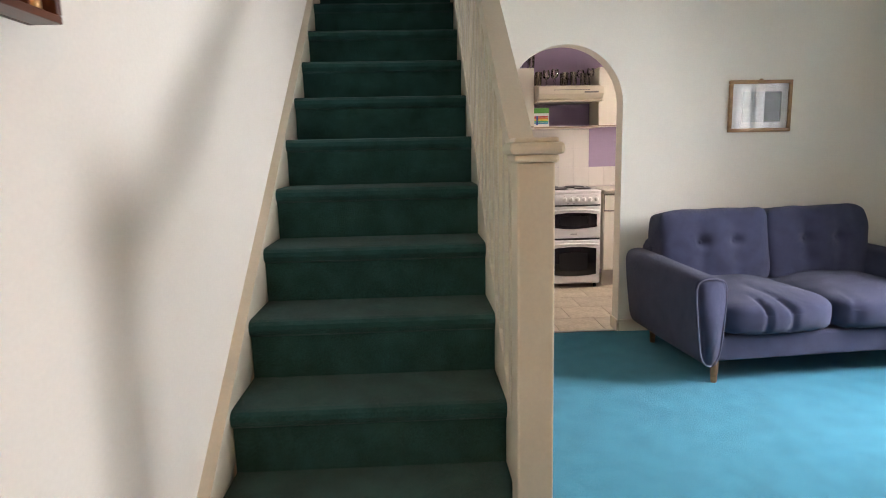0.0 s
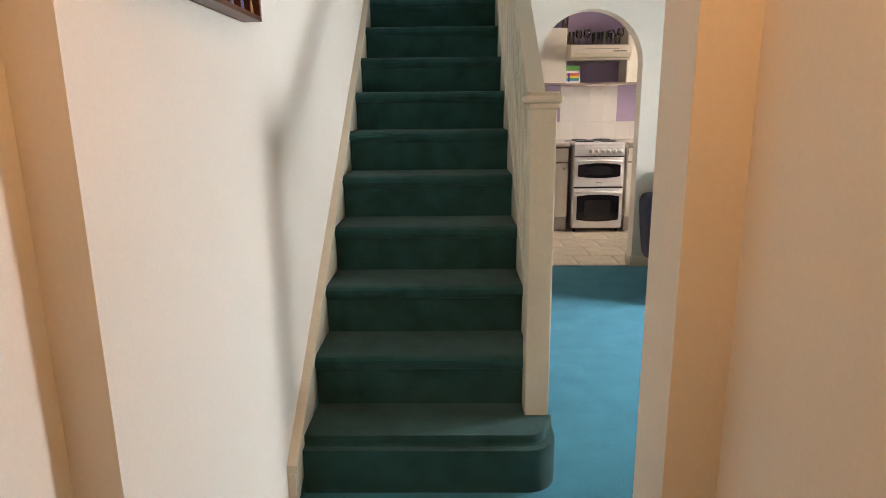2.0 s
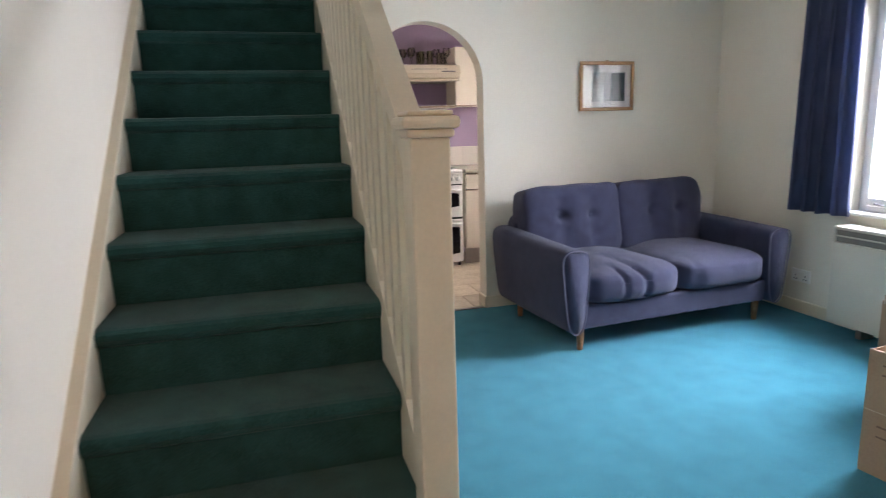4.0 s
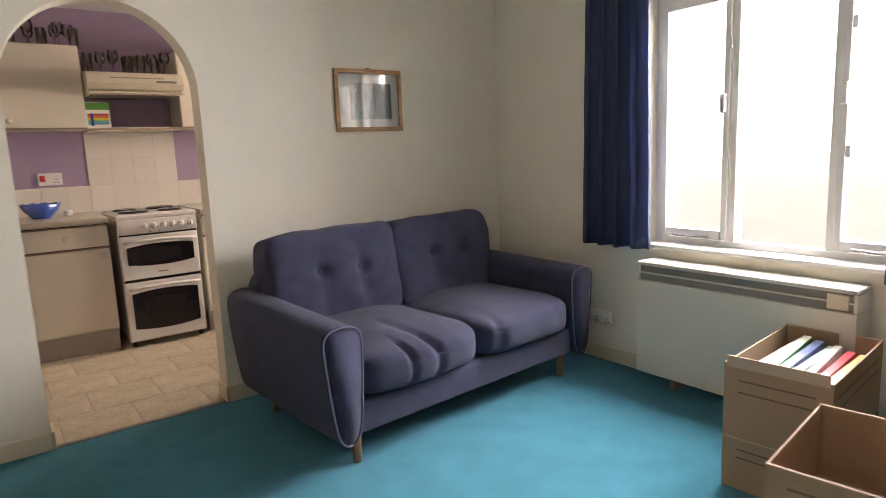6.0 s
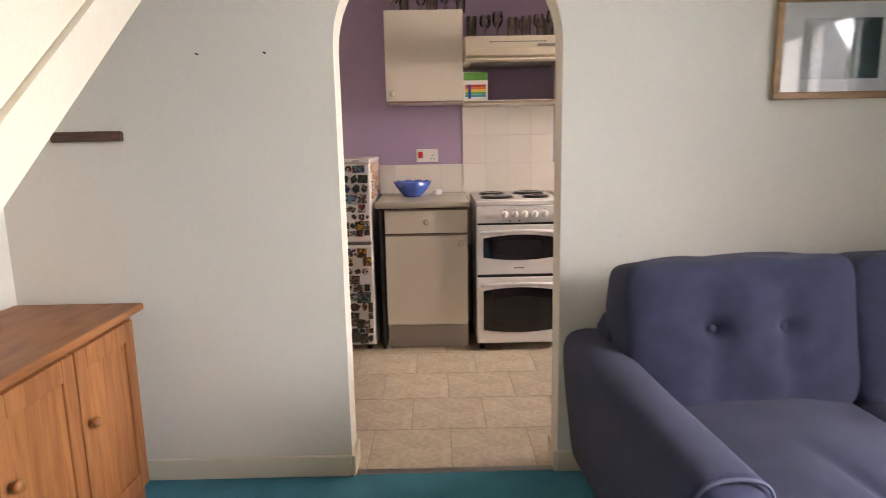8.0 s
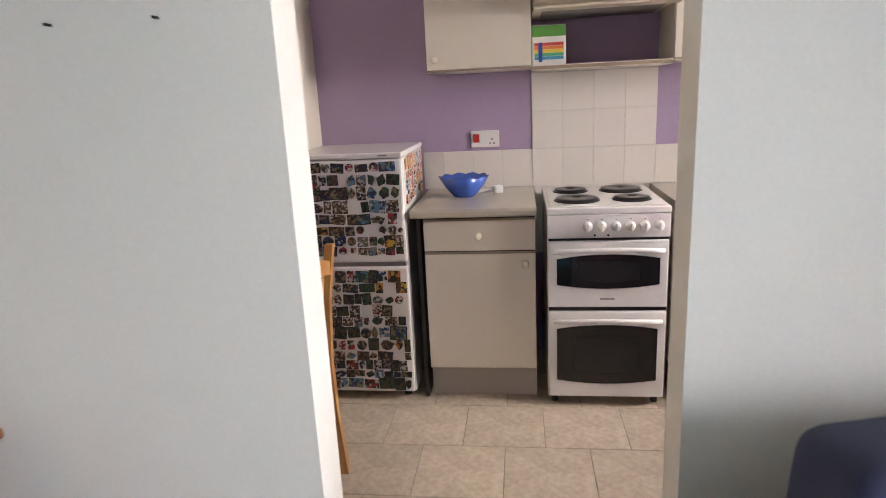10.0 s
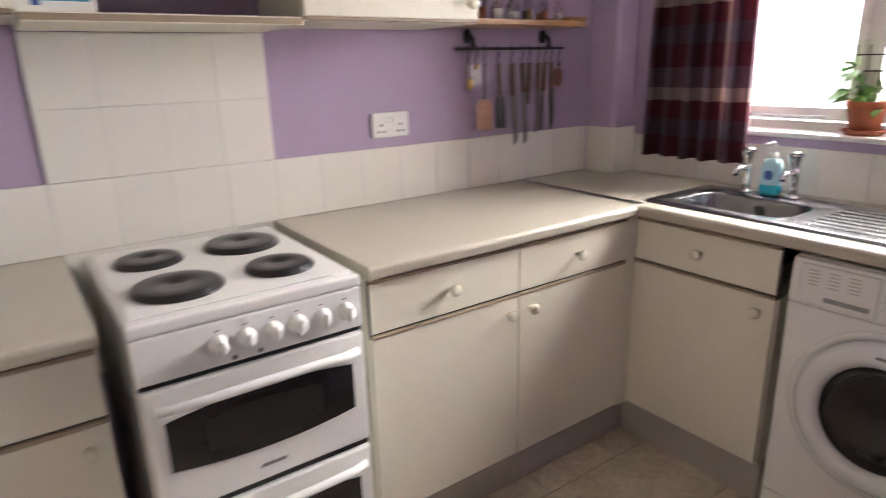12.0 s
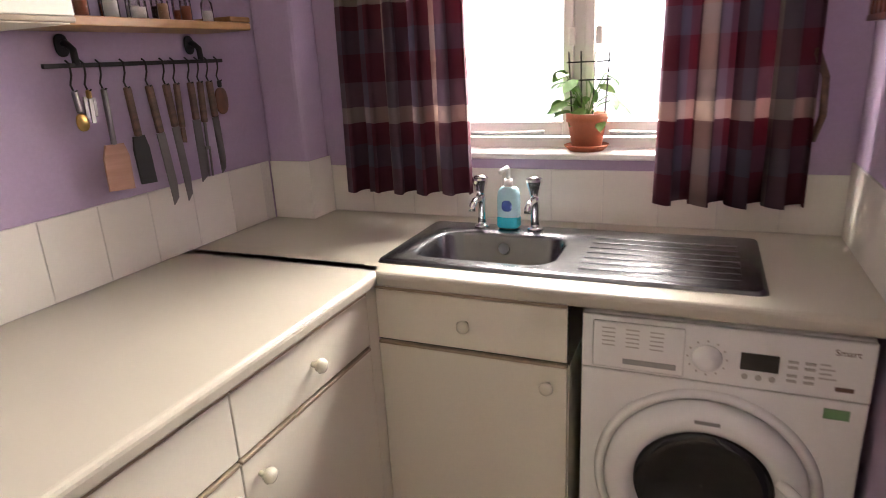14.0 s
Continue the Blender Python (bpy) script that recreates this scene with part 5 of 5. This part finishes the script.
build_sink()
for y in (5.305, 5.145):
    tp = thing("tap", 3.395, y, TOPZ + 0.0085, 0, "chrome pillar tap with a fluted head", "tap", "sink taps")
    part("base", turned([(0.022, 0), (0.021, 0.006), (0.013, 0.010)], 18), M_CHROME, tp, "", True)
    part("body", tube([(0, 0, 0.006), (0.001, 0, 0.030), (0.003, 0, 0.055), (0.0, 0, 0.080), (-0.006, 0, 0.098)], 0.0125, 14), M_CHROME, tp, "slightly bowed chrome pillar", True)
    part("spout", tube([(0, 0, 0.078), (-0.025, 0, 0.090), (-0.055, 0, 0.090), (-0.078, 0, 0.080), (-0.082, 0, 0.066)], 0.0095, 12), M_CHROME, tp, "", True)
    hd = part("head", turned([(0.010, 0.098), (0.014, 0.104), (0.015, 0.112), (0.024, 0.142), (0.023, 0.148), (0.008, 0.149)], 12, pose(-0.006, 0, 0)), M_CHROME, tp, "fluted chrome head")
    part("cap", turned([(0.018, 0.1492), (0.017, 0.153), (0.004, 0.155)], 14, pose(-0.006, 0, 0)), M_CHROME, hd, "", True)
sp = thing("soap_bottle", 3.395, 5.222, TOPZ + 0.0085, 0, "clear pump bottle of turquoise hand soap by the taps", "bottle")
btl = part("bottle", _at(soft_box(0.042, 0.064, 0.125, 4, 8), 0, 0, 0.0625), mat("clear_blue_plastic", (0.42, 0.66, 0.74), 0.15, var=0.02), sp, "clear bottle, half empty", True)
part("liquid", _at(soft_box(0.0435, 0.0655, 0.040, 5, 8), 0, 0, 0.0215), M_SOAP, btl, "turquoise soap", True)
part("label", _at(soft_box(0.040, 0.044, 0.048, 3, 6), -0.0032, 0, 0.070), M_LABEL, sp, "dark blue label", True)
part("collar", cyl(0.014, 0.012, 0.02, 14, pose(0, 0, 0.125)), M_WHITE, sp, "", True)
part("pump", tube([(0, 0, 0.14), (0, 0, 0.172), (-0.004, 0.002, 0.178), (-0.045, 0.01, 0.172)], 0.0065, 8), M_WHITE, sp, "white pump nozzle", True)


def build_washer():
    t = thing("washing_machine", FX + 0.005, 4.66, 0, -90, "white front-loading washing machine under the worktop", "washing machine")
    w, h = 0.277, 0.848
    part("body", box(-w, w, 0.012, 0.48, 0.02, h, 0.008), M_WHITE, t)
    for x in (-w + 0.05, w - 0.05):
        part("foot", cyl(0.02, 0.02, 0.02, 10, pose(x, 0.06, 0)), M_BLACK, t)
    panel = part("control_panel", box(-w, w, 0.0, 0.0115, 0.715, h - 0.004, 0.004), M_WHITE, t)
    part("front_panel", box(-w, w, 0.002, 0.0115, 0.10, 0.7125, 0.004), M_WHITE, t)
    part("kick_panel", box(-w, w, 0.004, 0.0115, 0.025, 0.0985, 0.003), M_WHITE, t)
    dw = part("detergent_drawer", box(-w + 0.025, -w + 0.215, -0.004, -0.0002, 0.722, 0.832, 0.004), M_WHITE, t)
    part("grip", box(-w + 0.09, -w + 0.20, -0.0065, -0.0045, 0.735, 0.748, 0.001), M_METAL, dw)
    for i in range(3):
        for j in range(5):
            part("print_bar", box(-w + 0.045 + i * 0.05, -w + 0.073 + i * 0.05, -0.0046, -0.0041, 0.775 + j * 0.010, 0.778 + j * 0.010), M_KICK, dw)
    part("programme_dial", turned([(0.030, 0), (0.029, 0.006), (0.024, 0.008), (0.022, 0.020), (0.008, 0.022)], 20, pose(-0.018, 0.0, 0.772, 90, 0, 0)), M_WHITE, t, "white programme dial", True)
    part("display", box(0.045, 0.115, -0.0015, -0.0002, 0.757, 0.795), M_OVEN, t, "small black display")
    for i in range(4):
        for j in range(2):
            part("button", box(0.130 + (i % 2) * 0.03, 0.148 + (i % 2) * 0.03, -0.0025, -0.0002, 0.742 + (i // 2) * 0.03 + j * 0.012, 0.747 + (i // 2) * 0.03 + j * 0.012), M_KICK, t)
    part("energy_label", box(w - 0.075, w - 0.03, 0.0003, 0.0018, 0.672, 0.694), mat("green_label", (0.16, 0.30, 0.14), 0.5), t, "small green energy label")
    for i, bw in enumerate((0.030, 0.022, 0.026, 0.018)):
        part("print_bar", box(0.185, 0.185 + bw, -0.0008, -0.0001, 0.757 + i * 0.010, 0.760 + i * 0.010), M_KICK, t)
    for x in (0.055, 0.080, 0.105):
        part("button", turned([(0.006, 0), (0.006, 0.0025), (0.004, 0.003)], 12, pose(x, 0.0, 0.742, 90, 0, 0)), M_KICK, t, "", True)
    part("rating_print", box(w - 0.062, w - 0.030, -0.0008, -0.0001, 0.735, 0.744), M_INK, t)
    c = (-0.008, 0.462)
    ringm = pose(c[0], 0.0, c[1], 90, 0, 0)
    part("door_surround", turned([(0.236, -0.008), (0.234, 0.006), (0.222, 0.011), (0.214, 0.004)], 48, ringm, False), M_WHITE, t, "", True)
    dr = part("door_ring", turned([(0.211, 0.0), (0.209, 0.022), (0.194, 0.040), (0.166, 0.042), (0.150, 0.030), (0.144, 0.010)], 48, ringm, False), M_WHITE, t, "round white porthole door", True)
    part("door_glass", turned([(0.145, 0.012), (0.139, 0.030), (0.110, 0.022), (0.06, 0.012), (0.001, 0.008)], 48, ringm, False), M_OVEN, dr, "dark domed porthole glass", True)
    part("handle", tube([(c[0] + 0.145, -0.036, c[1] + 0.065), (c[0] + 0.172, -0.060, c[1] + 0.055), (c[0] + 0.182, -0.064, c[1]), (c[0] + 0.172, -0.060, c[1] - 0.055), (c[0] + 0.145, -0.036, c[1] - 0.065)], 0.013, 10), M_WHITE, dr, "white door handle", True)
    for k in range(12):
        a = math.pi * 2 * k / 12
        part("dial_mark", box(-0.018 + 0.038 * math.cos(a) - 0.002, -0.018 + 0.038 * math.cos(a) + 0.002, -0.0008, -0.0001, 0.772 + 0.038 * math.sin(a) - 0.002, 0.772 + 0.038 * math.sin(a) + 0.002), M_KICK, t)
    part("badge", box(c[0] - 0.025, c[0] + 0.025, -0.0432, -0.0418, c[1] + 0.176, c[1] + 0.184), M_GRILLE, dr, "small grey badge")
    tx = bpy.data.curves.new("smart_text", "FONT")
    tx.body, tx.size, tx.extrude = "Smart", 0.018, 0.0003
    o = new("lettering", tx)
    tx.materials.append(M_INK)
    o.parent = t
    o.matrix_basis = pose(w - 0.07, -0.0008, 0.812, 90, 0, 0)


build_washer()


# spice shelf, bottles, hook rail with utensils
def build_spice():
    t = thing("spice_shelf", 2.87, YK - 0.002, 1.495, 0, "small wooden shelf of little bottles on the lilac wall", "shelf")
    part("board", box(-0.32, 0.32, -0.165, 0, 0, 0.020, 0.003), M_OAK, t)
    part("end_block", box(0.24, 0.32, -0.166, -0.002, 0.0205, 0.034, 0.003), M_OAK, t)
    rb = random.Random(8)
    for i in range(15):
        x, y, r, h = 2.57 + i * 0.037, YK - (0.06 if i % 2 else 0.115), rb.uniform(0.013, 0.02), rb.uniform(0.06, 0.12)
        g = thing("spice_bottle", x, y, 1.5155, 0, "little glass bottle standing on the wooden shelf", "bottle", "bottles on the shelf")
        part("flask", turned([(r * 0.95, 0), (r, 0.004), (r, h * 0.62), (r * 0.45, h * 0.78), (r * 0.45, h * 0.9)], 12), M_TUMBLER, g, "", True)
        part("contents", cyl(r * 0.85, r * 0.85, h * rb.uniform(0.2, 0.5), 10, pose(0, 0, 0.004)), rb.choice([M_TERRA, M_SOIL, M_PALEWOOD, M_PAPER]), g, "", True)
        part("stopper", cyl(r * 0.5, r * 0.55, h * 0.12, 10, pose(0, 0, h * 0.9)), rb.choice([M_BLACK, M_METAL, M_PALEWOOD]), g, "", True)


build_spice()


def build_rail():
    t = thing("hook_rail", 2.925, YK - 0.002, 1.42, 0, "black iron hook rail on the lilac wall", "rail")
    part("bar", box(-0.27, 0.27, -0.046, -0.036, -0.004, 0.006, 0.002), M_IRON, t)
    for x in (-0.19, 0.19):
        part("bracket", tube([(x, 0, 0.045), (x, -0.02, 0.05), (x, -0.04, 0.035), (x, -0.042, 0.0)], 0.008, 8), M_IRON, t, "", True)
        part("rosette", _at(soft_box(0.034, 0.012, 0.05, 2.5, 5), x, -0.007, 0.045), M_IRON, t, "", True)
    # what hangs there: kind, place along the bar, handle and blade lengths and widths, materials
    items = [("bottle_opener", -0.215, 0.05, 0.012, 0.04, 0.030, M_BLADE, M_BRASS), ("key_bunch", -0.180, 0.02, 0.010, 0.05, 0.026, M_BRASS, M_BLADE),
             ("wooden_spatula", -0.140, 0.130, 0.012, 0.110, 0.070, M_BLADE, M_PINKWOOD), ("fish_slice", -0.075, 0.120, 0.018, 0.120, 0.046, M_HANDLE, M_BLACK),
             ("carving_knife", -0.010, 0.120, 0.020, 0.190, 0.026, M_HANDLE, M_BLADE), ("bread_knife", 0.045, 0.110, 0.020, 0.200, 0.024, M_HANDLE, M_BLADE),
             ("whisk_handle", 0.080, 0.115, 0.016, 0.040, 0.014, M_HANDLE, M_HANDLE), ("kitchen_knife", 0.130, 0.100, 0.020, 0.170, 0.028, M_HANDLE, M_BLADE),
             ("carving_fork", 0.165, 0.110, 0.018, 0.150, 0.018, M_HANDLE, M_BLADE), ("paring_knife", 0.200, 0.100, 0.020, 0.160, 0.024, M_HANDLE, M_BLADE), ("small_sieve", 0.240, 0.02, 0.010, 0.075, 0.050, M_IRON, M_RACK)]
    for i, (nm, x, hl_, hw, bl_, bw, hm, bmat) in enumerate(items):
        part("hook", tube([(x, -0.041, 0.012), (x, -0.052, 0.004), (x, -0.050, -0.02), (x, -0.041, -0.04), (x, -0.048, -0.058), (x, -0.058, -0.052)], 0.0022, 6), M_IRON, t, "small steel hook")
        u = thing(nm, 2.925 + x, YK - 0.05, 1.368, 0, nm.replace("_", " ") + " hanging from the black hook rail", "utensil", "hanging utensils")
        u.matrix_basis = pose(2.925 + x, YK - 0.05, 1.368, 0, (-4, 3, 1, -3, -5, -4, 2, 0, 3, -2, 1)[i], 0)
        part("handle", box(-hw / 2, hw / 2, -0.006, 0.006, -hl_, 0.0, 0.004), hm, u)
        if "knife" in nm:
            bl = prism([(-bw / 2, -hl_), (bw / 2, -hl_), (bw / 2, -hl_ - bl_ * 0.7), (bw * 0.25, -hl_ - bl_ * 0.92), (-bw / 2, -hl_ - bl_)], 0.003, "y", -0.0015)
        elif nm == "carving_fork":
            bl = box(-0.004, 0.004, -0.002, 0.002, -hl_ - bl_ * 0.5, -hl_)
            for sx in (-0.007, 0.007):
                box(sx - 0.002, sx + 0.002, -0.002, 0.002, -hl_ - bl_, -hl_ - bl_ * 0.45, bm=bl)
            box(-0.009, 0.009, -0.002, 0.002, -hl_ - bl_ * 0.5, -hl_ - bl_ * 0.44, bm=bl)
        elif nm == "key_bunch":
            bl = box(-0.018, -0.009, -0.004, -0.001, -0.065, -0.015, 0.001)
            box(-0.002, 0.009, 0.0, 0.003, -0.075, -0.015, 0.001, bm=bl)
            box(0.012, 0.020, 0.004, 0.007, -0.060, -0.018, 0.001, bm=bl)
        elif nm in ("small_sieve", "bottle_opener"):
            bl = _at(soft_box(bw, 0.014, bl_, 2.4, 8), 0, 0, -hl_ - bl_ / 2)
        else:
            bl = prism([(-bw * 0.35, -hl_ + 0.002), (bw * 0.35, -hl_ + 0.002), (bw / 2, -hl_ - bl_ * 0.25), (bw / 2, -hl_ - bl_), (-bw / 2, -hl_ - bl_ * 0.96), (-bw / 2, -hl_ - bl_ * 0.25)], 0.006, "y", -0.003)
        part("blade", bl, bmat, u)


build_rail()
build_curtain("curtain", 5.553, XR - 0.10, 2.10, 0.39, 1.10, 5, M_PLAID, "burgundy and slate plaid curtain beside the kitchen window", 9, "kitchen curtains")
build_curtain("curtain", 4.645, XR - 0.10, 2.10, 0.33, 1.10, 4, M_PLAID, "burgundy and slate plaid curtain held back beside the window", 12, "kitchen curtains")
build_pole("curtain_pole", XR - 0.10, 4.42, 5.82, 2.12, M_IRON, 0.009, "thin dark curtain pole above the kitchen window")


tie = thing("curtain_tieback", XR - 0.085, 4.475, 1.22, 0, "dark cord tieback hanging beside the plaid curtain", "tieback")
part("cord", tube([(0.07, 0.02, 0.17), (0.02, 0.01, 0.15), (-0.01, -0.01, 0.09), (0.0, -0.015, 0.0), (0.01, 0.0, -0.06)], 0.009, 8), M_HANDLE, tie, "", True)


def build_plant():
    t = thing("potted_plant", 3.575, 5.035, 1.1155, 0, "climbing green plant in a terracotta pot on the windowsill", "plant")
    part("saucer", turned([(0.050, 0), (0.066, 0.016), (0.062, 0.018), (0.046, 0.005)], 20), M_TERRA, t, "", True)
    part("pot", turned([(0.042, 0.006), (0.056, 0.085), (0.060, 0.085), (0.061, 0.108), (0.054, 0.108), (0.050, 0.09)], 20), M_TERRA, t, "terracotta pot", True)
    part("soil", cyl(0.050, 0.050, 0.004, 16, pose(0, 0, 0.092)), M_SOIL, t)
    tr = part("trellis", tube([(0, -0.05, 0.09), (0, -0.06, 0.28)], 0.0022, 6), M_IRON, t, "thin wire trellis")
    for y in (-0.02, 0.02, 0.055):
        part("wire", tube([(0, y * 0.8, 0.09), (0, y, 0.28)], 0.0022, 6), M_IRON, tr)
    for z in (0.20, 0.25):
        part("wire", tube([(0, -0.065, z), (0, 0.06, z)], 0.0022, 6), M_IRON, tr)
    rp = random.Random(6)
    for i in range(22):
        a, hgt, rad = rp.uniform(0, 6.28), rp.uniform(0.10, 0.23), rp.uniform(0.02, 0.10)
        tip = Vector((0.5 * rad * math.cos(a), rad * math.sin(a), hgt - (0.03 if rad > 0.08 else 0)))
        part("stem", tube([(0, 0, 0.09), tip * 0.5 + Vector((0, 0, 0.06)), tip], 0.0016, 5), M_LEAF, t)
        L, W_ = rp.uniform(0.035, 0.065), rp.uniform(0.014, 0.024)
        b = bmesh.new()
        row = []
        for k in range(7):
            f = k / 6
            ww = W_ * math.sin(math.pi * min(1, f * 0.9 + 0.08)) ** 0.7
            row.append([b.verts.new((L * f, sgn * ww, -0.02 * f * f + (0.004 if sgn else 0))) for sgn in (-1, 0, 1)])
        for p_, q_ in zip(row, row[1:]):
            for k in (0, 1):
                b.faces.new((p_[k], p_[k + 1], q_[k + 1], q_[k]))
        b.transform(Matrix.Translation(tip) @ pose(0, 0, 0, rp.uniform(-40, 40), rp.uniform(-20, 50), math.degrees(a) + rp.uniform(-50, 50)))
        part("leaf", b, M_LEAF, t, "", True)


build_plant()
rk = thing("wall_rack", 3.11, 4.366, 1.425, 0, "dark wooden rack of small bottles on the lilac wall", "rack")
part("board", box(-0.22, 0.22, 0, 0.012, 0, 0.30), M_RACK, rk)
part("ledge", box(-0.22, 0.22, 0.012, 0.055, 0, 0.012), M_RACK, rk)
for i in range(12):
    part("slat", box(-0.215 + i * 0.037, -0.197 + i * 0.037, 0.045, 0.055, 0.012, 0.10, 0.002), M_RACK, rk)

# ---- tiles, last ----
tile_root = setting("tile_bed", box(0.80, 3.391, YK - 0.004, YK - 0.0002, 0.906, 1.098), M_GROUT, "white glazed wall tiles above the worktop")
setting("tile_bed_lower", box(1.37, 1.95, YK - 0.006, YK - 0.0002, 0.55, 0.9055), M_TILE, "white tiled strip low behind the cooker")
tile_root2 = setting("tile_bed_cooker", box(1.364, 1.974, YK - 0.004, YK - 0.0002, 1.0985, 1.471), M_GROUT, "white tiled splashback behind the cooker")
TW, THT = 0.1525, 0.1915


def tile_mesh(name, w, h, d=0.002):
    b = box(-w / 2, w / 2, -d, 0, -h / 2, h / 2, 0.0012, 1)
    me = bpy.data.meshes.new(name)
    b.to_mesh(me)
    b.free()
    me.materials.append(M_TILE)
    return me


tm = tile_mesh("tile", TW - 0.002, 0.190)
tm_small = tile_mesh("tile", TW - 0.002, 0.184)


def place_tile(me, root, m):
    o = new("tile", me)
    o.parent = root
    o.matrix_basis = m


x = 1.364 - 3 * TW + TW / 2
while x < 3.32:
    place_tile(tm, tile_root, pose(x, YK - 0.004, 1.002))
    x += TW
for i in range(4):
    for j in range(2):
        place_tile(tm_small, tile_root2, pose(1.364 + TW * (i + 0.5), YK - 0.004, 1.191 + 0.186 * j))
tile_root3 = setting("tile_bed_window", box(XR - 0.004, XR - 0.0002, 4.366, 5.90, 0.905, 1.064), M_GROUT, "white glazed tiles under the kitchen window")
tm_w = tile_mesh("tile", TW - 0.002, 0.155)
y = 4.366 + TW / 2
while y < 5.88:
    place_tile(tm_w, tile_root3, pose(XR - 0.004, y, 0.985, 0, 0, -90))
    y += TW
for nm, x0, x1, y0, y1 in (("tile_strip_boxing_front", 3.391, 3.395, 5.896, YK - 0.010), ("tile_strip_boxing_side", 3.391, XR - 0.009, 5.892, 5.896), ("tile_strip_return", 2.90, XR - 0.009, 4.366, 4.373)):
    setting(nm, box(x0, x1, y0, y1, 0.906, 1.098, 0.001), M_TILE, "white glazed tile strip")

# vinyl tiles on the kitchen floor, laid in staggered rows
FT = 0.333
me_ft = bpy.data.meshes.new("floor_tile")
b = box(-FT / 2 + 0.0015, FT / 2 - 0.0015, -FT / 2 + 0.0015, FT / 2 - 0.0015, -0.004, 0.0, 0.0008, 1)
b.to_mesh(me_ft)
b.free()
me_ft.materials.append(M_VINYL)
for j in range(6):
    for i in range(12):
        o = new("floor_tile", me_ft)
        o.parent = floor_k
        o.matrix_basis = pose(XL - 0.1 + FT * (i + 0.5) + (j % 2) * 0.16, YA + 0.031 + FT * (j + 0.5), 0.0)
